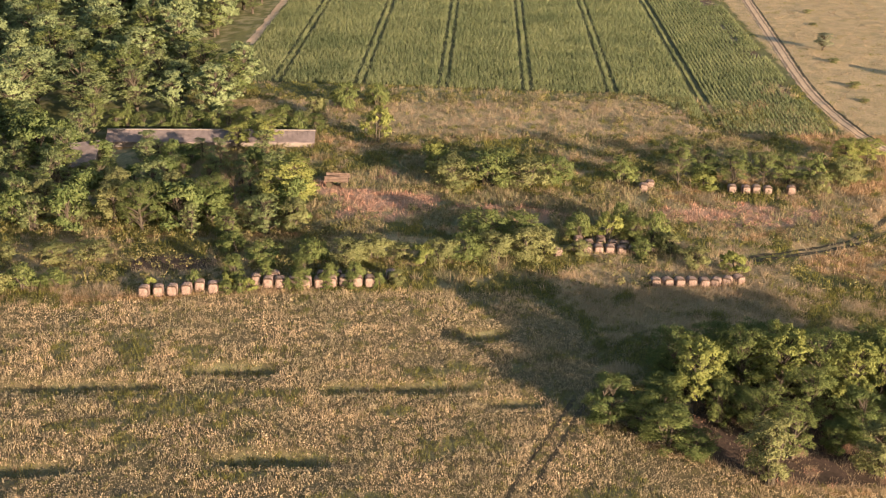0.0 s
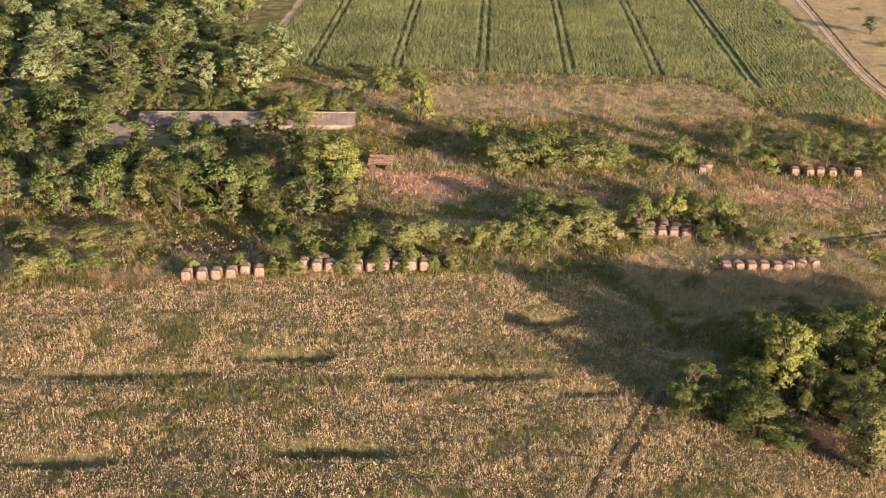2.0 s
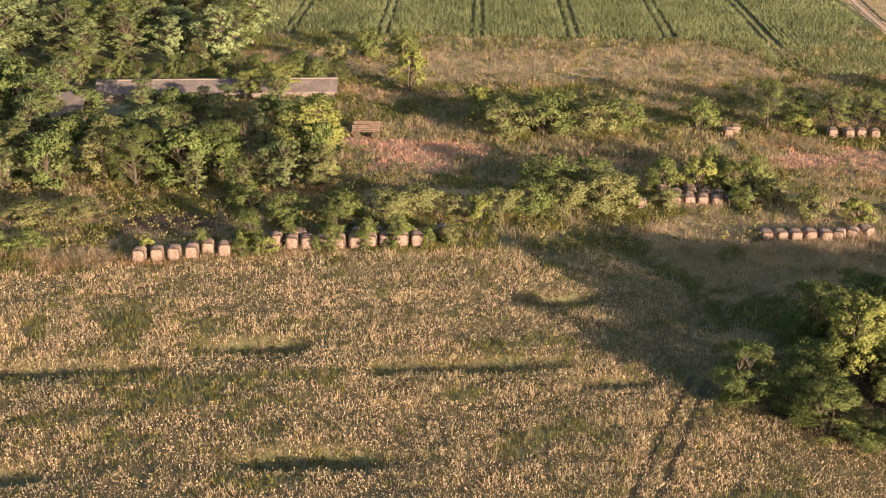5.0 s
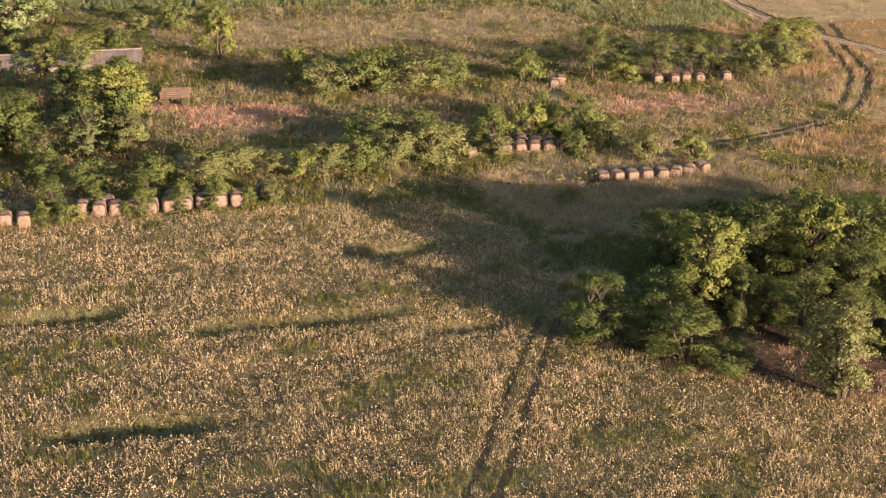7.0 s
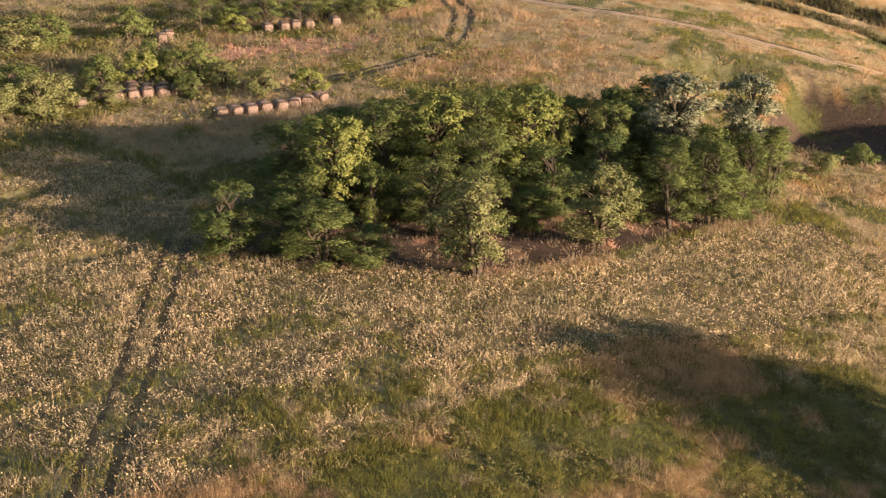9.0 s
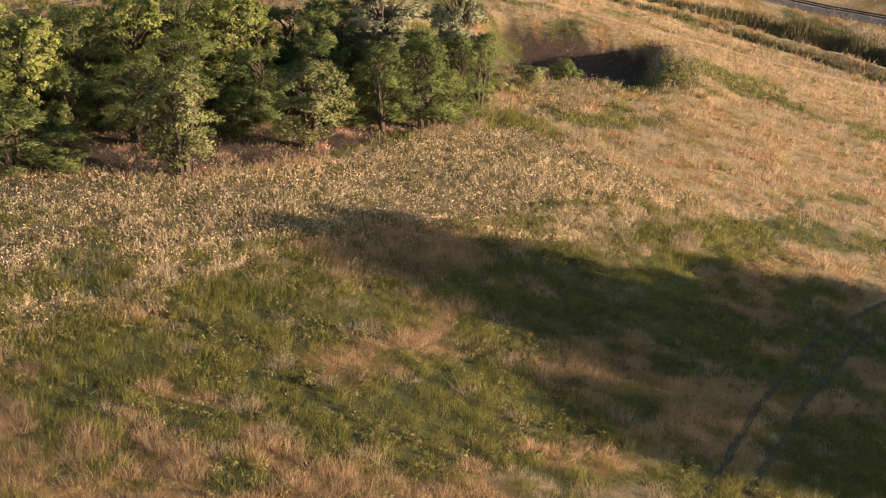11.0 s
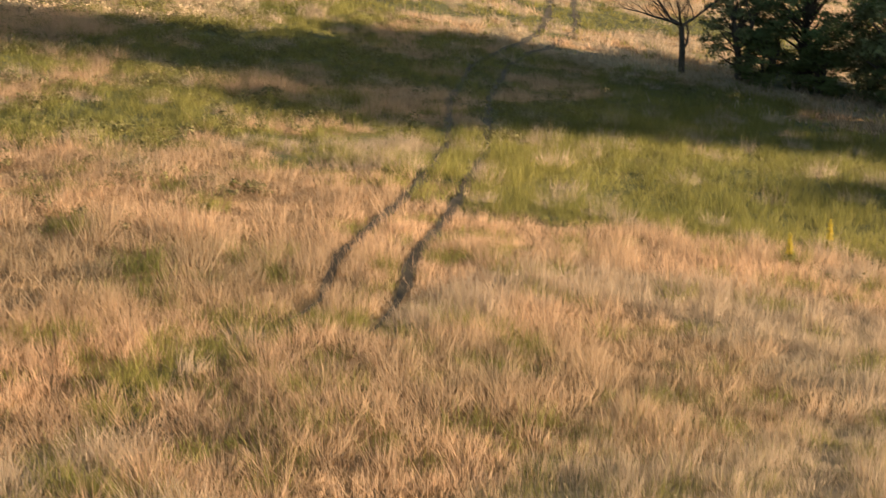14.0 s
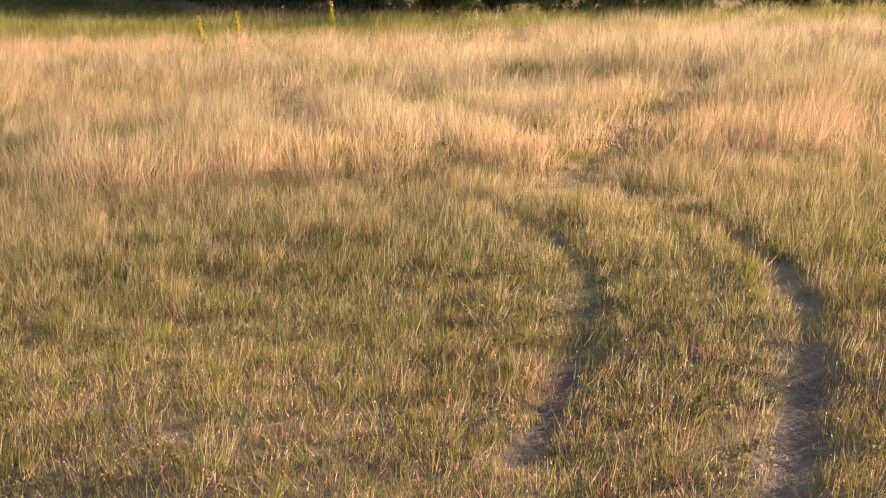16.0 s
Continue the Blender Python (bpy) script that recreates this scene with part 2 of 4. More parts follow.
def mixed(nodes, links, a, b, fac, mode="MIX"):
    m = nodes.new("ShaderNodeMix")
    m.data_type, m.blend_type = "RGBA", mode
    for socket, v in ((m.inputs["Factor"], fac), (m.inputs["A"], a), (m.inputs["B"], b)):
        if isinstance(v, (int, float)):
            socket.default_value = v
        elif isinstance(v, tuple):
            socket.default_value = (*v, 1)
        else:
            links.new(v, socket)
    return m.outputs["Result"]


def leafy(name, colours, through=0.35, patch=7.0, gloss=0.8):
    """Leaf, blade or stem: colour by piece and by patch, some light passing through."""
    mat, nodes, links, bsdf = material(name, gloss)
    geo = nodes.new("ShaderNodeNewGeometry")
    a = ramp(nodes, links, geo.outputs["Random Per Island"], [(k / (len(colours) - 1), c) for k, c in enumerate(colours)])
    patches = ramp(nodes, links, speckle(nodes, links, patch, 3), [(0.3, (0.72, 0.76, 0.7)), (0.7, (1.25, 1.18, 1.1))])
    colour = mixed(nodes, links, a, patches, 1.0, "MULTIPLY")
    links.new(colour, bsdf.inputs["Base Color"])
    glow = nodes.new("ShaderNodeBsdfTranslucent")
    links.new(colour, glow.inputs["Color"])
    both = nodes.new("ShaderNodeMixShader")
    both.inputs["Fac"].default_value = through
    links.new(bsdf.outputs[0], both.inputs[1])
    links.new(glow.outputs[0], both.inputs[2])
    links.new(both.outputs[0], nodes["Material Output"].inputs["Surface"])
    return mat


def rough_stuff(name, dark, light, size, bump=0.3, rough=0.9, fine=None):
    """Soil, wood, stone: two scales of colour and a bump."""
    mat, nodes, links, bsdf = material(name, rough)
    a = ramp(nodes, links, speckle(nodes, links, size), [(0.3, dark), (0.7, light)])
    b = ramp(nodes, links, speckle(nodes, links, (fine or size * 0.12), 6), [(0.3, (0.7, 0.7, 0.7)), (0.7, (1.25, 1.25, 1.25))])
    links.new(mixed(nodes, links, a, b, 1.0, "MULTIPLY"), bsdf.inputs["Base Color"])
    bm = nodes.new("ShaderNodeBump")
    bm.inputs["Strength"].default_value = bump
    bm.inputs["Distance"].default_value = size * 0.2
    links.new(speckle(nodes, links, (fine or size * 0.15), 6), bm.inputs["Height"])
    links.new(bm.outputs[0], bsdf.inputs["Normal"])
    return mat


def ground_material():
    mat, nodes, links, bsdf = material("ground_cover", 0.95)
    at = nodes.new("ShaderNodeAttribute")
    at.attribute_name = "cover"
    grain = ramp(nodes, links, speckle(nodes, links, 0.35, 8, 0.75), [(0.3, (0.55, 0.56, 0.5)), (0.5, (0.95, 0.95, 0.92)), (0.72, (1.5, 1.45, 1.35))])
    clump = ramp(nodes, links, speckle(nodes, links, 2.6, 5), [(0.3, (0.75, 0.8, 0.7)), (0.7, (1.2, 1.15, 1.1))])
    c = mixed(nodes, links, at.outputs["Color"], grain, 1.0, "MULTIPLY")
    c = mixed(nodes, links, c, clump, 1.0, "MULTIPLY")
    links.new(c, bsdf.inputs["Base Color"])
    bm = nodes.new("ShaderNodeBump")
    bm.inputs["Strength"].default_value = 0.8
    bm.inputs["Distance"].default_value = 0.12
    links.new(speckle(nodes, links, 0.3, 7, 0.7), bm.inputs["Height"])
    links.new(bm.outputs[0], bsdf.inputs["Normal"])
    return mat


GROUND = ground_material()
WHEAT_MAT = leafy("wheat_straw", [(0.458, 0.348, 0.214), (0.632, 0.482, 0.316), (0.545, 0.412, 0.268), (0.719, 0.556, 0.38), (0.469, 0.369, 0.219)], 0.26)
GREEN_GRASS = leafy("green_grass", [(0.182, 0.175, 0.044), (0.245, 0.228, 0.061), (0.311, 0.276, 0.088), (0.207, 0.198, 0.051)], 0.45)
ORANGE_GRASS = leafy("dry_orange_grass", [(0.503, 0.334, 0.206), (0.606, 0.426, 0.274), (0.565, 0.385, 0.246), (0.45, 0.312, 0.176)], 0.55)
PALE_GRASS = leafy("pale_straw_grass", [(0.446, 0.33, 0.221), (0.546, 0.422, 0.302), (0.496, 0.37, 0.258), (0.407, 0.318, 0.193)], 0.55)
WEED_MAT = leafy("grey_green_weeds", [(0.294, 0.261, 0.14), (0.392, 0.312, 0.189), (0.448, 0.312, 0.21), (0.252, 0.268, 0.119)], 0.3)
LOW_WEED = leafy("low_weed_leaves", [(0.13, 0.126, 0.044), (0.188, 0.167, 0.063), (0.247, 0.203, 0.094), (0.156, 0.145, 0.06)], 0.25, 4.0)
# blade colour kept dark to stand in for the ditch's shade
SHADE_REED_MAT = leafy("shade_dark_reeds", [(0.149, 0.136, 0.072), (0.21, 0.187, 0.096), (0.263, 0.212, 0.12)], 0.2, 5.0)
PINK_LITTER = leafy("reddish_dry_litter", [(0.557, 0.305, 0.225), (0.46, 0.237, 0.169), (0.665, 0.406, 0.315), (0.399, 0.248, 0.146)], 0.2, 3.0)
CROP_MAT = leafy("row_crop_leaves", [(0.19, 0.219, 0.098), (0.262, 0.286, 0.141), (0.337, 0.343, 0.185), (0.22, 0.246, 0.112)], 0.42, 14.0)
# rut soil, its colour darkened for shade between the grass; also trailer wheels
SHADED_SOIL = rough_stuff("shade_darkened_track_soil", (0.05, 0.04, 0.022), (0.095, 0.072, 0.042), 0.8)
ROAD = rough_stuff("pale_dirt_road", (0.46, 0.31, 0.19), (0.60, 0.42, 0.27), 1.4)
ROAD_RUT = rough_stuff("brown_road_rut", (0.20, 0.135, 0.085), (0.32, 0.22, 0.14), 0.9)
BARK = rough_stuff("grey_brown_bark", (0.05, 0.038, 0.027), (0.11, 0.085, 0.06), 0.4)
DEAD_BARK = rough_stuff("bleached_dead_wood", (0.16, 0.11, 0.08), (0.30, 0.21, 0.15), 0.4)
HAY = rough_stuff("weathered_hay", (0.18, 0.12, 0.095), (0.36, 0.25, 0.20), 0.5, 0.8, 0.95, 0.06)
# end faces darker than the body: shade put into the hay colour
HAY_END = rough_stuff("shade_darkened_hay_face", (0.17, 0.115, 0.09), (0.30, 0.21, 0.168), 0.4, 0.8, 0.95, 0.05)
HAY_EDGE = rough_stuff("rotted_hay_edge", (0.05, 0.033, 0.025), (0.11, 0.07, 0.05), 0.3, 0.8, 0.95, 0.05)
ROOF = rough_stuff("grey_brown_roofing", (0.13, 0.10, 0.09), (0.25, 0.19, 0.17), 1.5, 0.4, 0.85, 0.1)
BALLAST = rough_stuff("grey_ballast", (0.10, 0.085, 0.075), (0.26, 0.22, 0.19), 0.3)
RAIL = rough_stuff("rusty_rail", (0.06, 0.045, 0.04), (0.14, 0.10, 0.085), 0.3)
OLD_WOOD = rough_stuff("weathered_boards", (0.09, 0.06, 0.045), (0.18, 0.12, 0.09), 0.6)
PLASTER = rough_stuff("stained_plaster", (0.17, 0.135, 0.11), (0.28, 0.23, 0.19), 1.2)
ACACIA = leafy("acacia_leaves", [(0.113, 0.145, 0.042), (0.157, 0.184, 0.06), (0.196, 0.215, 0.078), (0.134, 0.161, 0.052)], 0.22, 5)
DARK_LEAF = leafy("dark_green_leaves", [(0.091, 0.126, 0.039), (0.132, 0.163, 0.055), (0.167, 0.189, 0.071)], 0.22, 5)
YELLOW_LEAF = leafy("yellow_green_leaves", [(0.218, 0.231, 0.064), (0.275, 0.282, 0.089), (0.181, 0.206, 0.06)], 0.22, 5)
OLIVE_LEAF = leafy("olive_leaves", [(0.155, 0.167, 0.063), (0.201, 0.204, 0.085), (0.238, 0.228, 0.103)], 0.22, 5)
SILVER_LEAF = leafy("silver_leaves", [(0.182, 0.186, 0.11), (0.294, 0.291, 0.21), (0.128, 0.143, 0.065)], 0.2, 3)
WOOD_LEAF = leafy("woodland_leaves", [(0.169, 0.205, 0.079), (0.215, 0.249, 0.105), (0.25, 0.28, 0.128), (0.19, 0.224, 0.09)], 0.22, 12)
WOOD_LEAF_GREY = leafy("grey_woodland_leaves", [(0.178, 0.218, 0.097), (0.219, 0.259, 0.121), (0.252, 0.286, 0.143)], 0.22, 12)
YELLOW_BLOOM = leafy("yellow_bloom", [(0.55, 0.42, 0.05), (0.65, 0.50, 0.08)], 0.3, 3)


# ---- building helpers ----
def mesh_from(name, verts, faces, mat, smooth=False, normals=None):
    """A mesh from arrays of corners and of triangles or quads; soft normals for leaves and blades."""
    me = bpy.data.meshes.new(name)
    verts, faces = np.asarray(verts, np.float32).reshape(-1, 3), np.asarray(faces, np.int32)
    k = faces.shape[1]
    if normals is not None:
        a, b, c = (verts[faces[:, i]] for i in (0, 1, 2))
        away = (np.cross(b - a, c - a) * normals[faces[:, 0]]).sum(1) < 0
        faces = np.where(away[:, None], faces[:, ::-1], faces)
        smooth = True
    me.vertices.add(len(verts))
    me.vertices.foreach_set("co", verts.ravel())
    me.loops.add(faces.size)
    me.loops.foreach_set("vertex_index", faces.ravel())
    me.polygons.add(len(faces))
    me.polygons.foreach_set("loop_start", np.arange(0, faces.size, k, dtype=np.int32))
    if smooth:
        me.polygons.foreach_set("use_smooth", np.ones(len(faces), bool))
    if normals is not None:
        me.attributes.new("custom_normal", "FLOAT_VECTOR", "POINT").data.foreach_set("vector", np.asarray(normals, np.float32).ravel())
    me.update(calc_edges=True)
    me.materials.append(mat)
    return me


def part(name, bm, mat, parent, label="", smooth=False):
    """Links a bmesh as one mesh object under a thing or a part."""
    me = bpy.data.meshes.new(name)
    bm.to_mesh(me)
    bm.free()
    me.materials.append(mat)
    for p in me.polygons if smooth else ():
        p.use_smooth = True
    ob = new(name, me)
    ob.parent = parent
    return tagged(ob, label)


def box(bm, x0, x1, y0, y1, z0, z1, m=None):
    made = bmesh.ops.create_cube(bm, size=1, matrix=(m or Matrix()) @ Matrix.Translation(((x0 + x1) / 2, (y0 + y1) / 2, (z0 + z1) / 2)) @ Matrix.Diagonal((x1 - x0, y1 - y0, z1 - z0, 1)))
    return made["verts"]


def tube(bm, points, radii, sides=6):
    """A bent, tapering limb through the points."""
    rings = []
    for k, (p, r) in enumerate(zip(points, radii)):
        a, b = points[max(k - 1, 0)], points[min(k + 1, len(points) - 1)]
        q = (b - a).to_track_quat("Z", "Y")
        rings.append([bm.verts.new(p + q @ Vector((r * math.cos(t), r * math.sin(t), 0))) for t in [2 * math.pi * s / sides for s in range(sides)]])
    for lo, hi in zip(rings, rings[1:]):
        for s in range(sides):
            bm.faces.new((lo[s], lo[(s + 1) % sides], hi[(s + 1) % sides], hi[s]))
    bm.faces.new(rings[-1])
    bm.faces.new(rings[0][::-1])


# ---- ground ----
def steps(lo, hi, step):
    return list(np.arange(lo, hi, step))


def build_ground():
    xs = np.array([-2600, -1400, -800, -450, -280, -180, -130, -100] + steps(-80, -5.5, 1.0) + steps(-5.5, 8, 0.11) + steps(8, 150, 0.9) + [150, 165, 190, 230, 300, 450, 800, 1500, 2600])
    ys = np.array([-2600, -1200, -600, -300, -150, -80, -40, -20] + steps(-10, 28, 2) + steps(28, 34.6, 0.5) + steps(34.6, 38.6, 0.09) + steps(38.6, 130, 0.8) + steps(130, 345, 1.4) + [345, 360, 390, 450, 560, 800, 1300, 2800])
    gx, gy = np.meshgrid(xs, ys)
    gz = ground_z(gx, gy)
    verts = np.stack([gx, gy, gz], -1).reshape(-1, 3)
    n, m = len(ys), len(xs)
    idx = np.arange(n * m).reshape(n, m)
    faces = np.stack([idx[:-1, :-1], idx[:-1, 1:], idx[1:, 1:], idx[1:, :-1]], -1).reshape(-1, 4)
    me = mesh_from("ground", verts, faces, GROUND, True)
    # tone 6, bare soil, is darkened to carry copse and pit shade
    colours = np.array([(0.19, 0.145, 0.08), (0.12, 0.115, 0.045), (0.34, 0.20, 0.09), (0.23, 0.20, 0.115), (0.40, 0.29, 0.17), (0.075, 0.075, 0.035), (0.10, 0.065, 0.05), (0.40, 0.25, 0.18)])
    k = cover(verts[:, 0], verts[:, 1])
    bare = 0.75 + 0.25 / (1 + np.exp(-np.clip((verts[:, 1:2] - 142) / 4, -40, 40)))  # thatch where blades are few, soil under thick grass
    k = np.where((k == 1) & inside(verts[:, 0], verts[:, 1], WHEAT), 3, k)
    col = np.ones((len(verts), 4), np.float32)
    worn = near_ruts(verts[:, 0], verts[:, 1])[:, None]
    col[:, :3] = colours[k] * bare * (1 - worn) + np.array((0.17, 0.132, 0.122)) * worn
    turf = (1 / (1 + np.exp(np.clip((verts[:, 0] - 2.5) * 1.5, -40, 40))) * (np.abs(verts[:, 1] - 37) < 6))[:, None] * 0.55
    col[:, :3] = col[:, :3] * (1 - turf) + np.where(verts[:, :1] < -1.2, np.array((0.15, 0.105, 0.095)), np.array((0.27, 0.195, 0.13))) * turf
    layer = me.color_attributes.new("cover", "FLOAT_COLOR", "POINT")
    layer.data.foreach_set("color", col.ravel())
    return tagged(new("ground", me), "rolling meadow ground with dry and green grass", "ground", kind="structure")


build_ground()


def ribbon(name, line, width, mat, label, lift=0.03, seed=0, ragged=0.25, category="track", taper=0.0):
    """A worn strip of bare soil that follows the ground along a bent line."""
    pts = [Vector((*p, 0)) for p in line]
    fine = []
    for k in range(len(pts) - 1):
        p0, p1, p2, p3 = pts[max(k - 1, 0)], pts[k], pts[k + 1], pts[min(k + 2, len(pts) - 1)]
        for s in range(max(2, int((p2 - p1).length / (0.5 if line[0][1] > 42 else 0.08)))):
            t = s / max(2, int((p2 - p1).length / (0.5 if line[0][1] > 42 else 0.08)))
            fine.append(0.5 * (2 * p1 + (p2 - p0) * t + (2 * p0 - 5 * p1 + 4 * p2 - p3) * t * t + (3 * p1 - p0 - 3 * p2 + p3) * t ** 3))
    fine.append(pts[-1])
    verts, faces = [], []
    for k, p in enumerate(fine):
        d = fine[min(k + 1, len(fine) - 1)] - fine[max(k - 1, 0)]
        side = Vector((-d.y, d.x, 0)).normalized() * (min(1.0, 0.15 + (p - fine[-1]).length / taper) if taper else 1.0)
        for e in (-1, -0.4, 0.4, 1):
            q = p + side * (e * width / 2 * (1 + (patchy(p.x * 1.0 + 37 * e, p.y, 1.3, seed) - 0.5) * 3 * ragged + (patchy(p.x + 91 * e, p.y, 0.3, seed) - 0.5) * 2 * ragged))
            verts.append((q.x, q.y, on_ground(q.x, q.y) + lift))
    for k in range(len(fine) - 1):
        for e in range(3):
            faces.append((4 * k + e, 4 * k + e + 1, 4 * k + e + 5, 4 * k + e + 4))
    ob = new(name, mesh_from(name, verts, faces, mat, True))
    return tagged(ob, label, category, kind="structure")


RUTS = {
    "wheat": [[(20.0, 114.0), (16.8, 107), (13.7, 100.0), (10.9, 92.9), (7.8, 85.9), (5, 79), (1, 70)], [(20.9, 113.2), (18, 106.4), (15.2, 99.5), (12.4, 92.5), (9.6, 86.3), (6.6, 79), (2.6, 70)]],
    "dip": [[(57.4, 69.0), (52, 67.6), (41.9, 63.2), (29.4, 56.6), (20.6, 53.0), (15.9, 51.4), (11.8, 49.5), (10.3, 49.1)], [(59.6, 68.1), (54, 66.6), (43.2, 62.1), (30.2, 55.6), (21.4, 51.9), (15.6, 49.7), (12.9, 48.4), (10.4, 47.5)]],
    "hill": [[(119.5, 93.4), (117.1, 92.6), (100, 85.5), (85.4, 78.7), (69.4, 71.8), (57.4, 69.0)], [(118, 89.5), (115.3, 89.7), (98, 82.4), (83.8, 76.2), (70.8, 70.3), (59.6, 68.1)]],
}
rut_lines = [(line, {"wheat": 0.42, "dip": 0.3, "hill": 0.45}[key]) for key, pair in RUTS.items() for line in pair]
for k, (line, w) in enumerate(rut_lines):
    key = list(RUTS)[k // 2]
    ribbon("wheel_rut", line, w, SHADED_SOIL, "narrow dark wheel rut pressed through tall grass", 0.02, k, 0.4, "track", 6.0 if key == "dip" else 0.0)
LOOP = [(84, 205), (81.5, 197), (78.5, 189.7), (74.2, 175), (66, 161.5), (59.8, 156.4), (50, 152.4), (43.5, 150.2)]
for k, off in enumerate((-0.9, 0.9)):
    ribbon("wheel_rut", [(x + off, y - off * 0.4) for x, y in LOOP], 0.7, SHADED_SOIL, "dark wheel rut curving across the meadow", 0.03, 20 + k, 0.35)
MAIN = [(96, 360), (91.2, 329.0), (84.3, 278.7), (79.2, 241.0), (77.8, 220.6), (78.3, 203), (81.5, 190.5), (86.6, 172), (95.0, 153), (100.2, 141), (110, 132.5), (121, 125), (131, 112), (132.8, 100), (133.5, 84), (138, 40)]
ribbon("dirt_road", MAIN, 2.1, ROAD, "pale dry dirt road between field and pasture", 0.04, 31, 0.12, "road")
for k, off in enumerate((-0.6, 0.6)):
    ribbon("wheel_rut", [(x + off, y - off * 0.2) for x, y in MAIN], 0.34, ROAD_RUT, "brown wheel rut worn into a pale dirt road", 0.06, 51 + k, 0.4)
ribbon("wheel_rut", [(x + 1.35, y - 0.3) for x, y in MAIN[:10]], 0.55, SHADED_SOIL, "dark wheel rut beside a pale dirt road", 0.035, 41, 0.35)
ribbon("field_path", [(-25.8, 250), (-22.6, 280), (-19.5, 318), (-16, 356)], 1.6, ROAD, "pale earth path along the field edge", 0.04, 33, 0.2, "path")


def railway(line):
    """Two rails on a low bed of grey ballast."""
    thing = new("railway_track")
    tagged(thing, "single railway track on a grey ballast bed", "railway")
    fine = []
    for (x0, y0), (x1, y1) in zip(line, line[1:]):
        fine += [(x0 + (x1 - x0) * k / 10, y0 + (y1 - y0) * k / 10) for k in range(10)]
    rows = []
    for k, (x, y) in enumerate(fine):
        (xa, ya), (xb, yb) = fine[max(k - 1, 0)], fine[min(k + 1, len(fine) - 1)]
        rows.append((Vector((x, y, on_ground(x, y) + 0.35)), Vector((yb - ya, xa - xb, 0)).normalized()))
    for name, mat, outline in (("ballast", BALLAST, ((-2.6, -0.7), (-1.5, 0), (1.5, 0), (2.6, -0.7))), ("rail", RAIL, ((-0.8, 0), (-0.8, 0.17), (-0.68, 0.17), (-0.68, 0))), ("rail", RAIL, ((0.68, 0), (0.68, 0.17), (0.8, 0.17), (0.8, 0)))):
        bm = bmesh.new()
        rings = [[bm.verts.new(p + side * u + Vector((0, 0, w))) for u, w in outline] for p, side in rows]
        for lo, hi in zip(rings, rings[1:]):
            for e in range(3):
                bm.faces.new((lo[e], lo[e + 1], hi[e + 1], hi[e]))
        bmesh.ops.recalc_face_normals(bm, faces=bm.faces)
        part(name, bm, mat, thing)


railway([(136, 185), (140.3, 167), (147, 148), (153.5, 130), (157.5, 116), (157, 100), (157.5, 80), (160, 50)])


# ---- grass, wheat and crops ----
def near_line(x, y, line, wide):
    hit = np.zeros(x.shape, bool)
    for (x0, y0), (x1, y1) in zip(line, line[1:]):
        dx, dy = x1 - x0, y1 - y0
        t = np.clip(((x - x0) * dx + (y - y0) * dy) / (dx * dx + dy * dy), 0, 1)
        hit |= (x - x0 - t * dx) ** 2 + (y - y0 - t * dy) ** 2 < wide * wide
    return hit


def on_track(x, y):
    hit = np.zeros(x.shape, bool)
    for line, w in rut_lines:
        hit |= near_line(x, y, line, w * 0.5)
    hit |= near_ruts(x, y) > 0.55 + 0.36 * patchy(x, y, 0.14, 66)
    for off in (-0.9, 0.9):
        hit |= near_line(x, y, [(a + off, b - off * 0.4) for a, b in LOOP], 0.5)
    return hit | near_line(x, y, MAIN, 1.3)


def blades(rng, x, y, per, high, wide, lean, spread, head=0.0, heads=0, out=None, even=0.0):
    """Corners and triangles of tufts: per thin blades at each place, some with a seed head."""
    n = len(x)
    ang = rng.uniform(0, 2 * np.pi, (n, per)) if out is None else out[:, None] + rng.normal(0, 0.9, (n, per))
    bx = x[:, None] + rng.normal(0, 1, (n, per)) * spread
    by = y[:, None] + rng.normal(0, 1, (n, per)) * spread
    bz = ground_z(x, y)[:, None] - min(0.06, 2.5 * wide) + np.zeros((n, per))
    h = (high if np.ndim(high) else np.full(n, high))[:, None] * rng.uniform(0.45, 1.25, (n, per))
    w = wide * rng.uniform(0.6, 1.3, (n, per))
    tilt = np.abs(rng.normal(0, lean, (n, per))) * h
    tx, ty = bx + np.cos(ang) * tilt, by + np.sin(ang) * tilt
    face = rng.uniform(0, 2 * np.pi, (n, per))
    cx, cy = np.cos(face) * w / 2, np.sin(face) * w / 2
    v = np.stack([np.stack([bx - cx, by - cy, bz], -1), np.stack([bx + cx, by + cy, bz], -1), np.stack([tx + cx * 0.35, ty + cy * 0.35, bz + h], -1)], 2).reshape(-1, 3)
    tip = np.stack([np.cos(ang) * (0.75 - 0.1 * even), np.sin(ang) * (0.75 - 0.1 * even), np.full(ang.shape, 0.5 - 0.2 * even)], -1) + rng.normal(0, 0.3 - 0.1 * even, (n, per, 3))
    tip /= np.linalg.norm(tip, axis=2)[:, :, None]
    soft = np.repeat(tip.reshape(-1, 3), 3, 0)
    if heads:
        c = np.stack([tx, ty, bz + h], -1)[:, :heads].reshape(-1, 3)
        a = rng.normal(0, 1, c.shape)
        a /= np.linalg.norm(a, axis=1)[:, None]
        e = np.cross(a, rng.normal(0, 1, c.shape))
        e /= np.linalg.norm(e, axis=1)[:, None]
        k = head * rng.uniform(0.6, 1.4, (len(c), 1))
        q = np.stack([c - a * k, c + e * k * 0.6, c + a * k, c - a * k, c + a * k, c - e * k * 0.6], 1).reshape(-1, 3)
        v = np.concatenate([v, q])
        soft = np.concatenate([soft, np.repeat(tip[:, :heads].reshape(-1, 3), 6, 0)])
    return v, soft


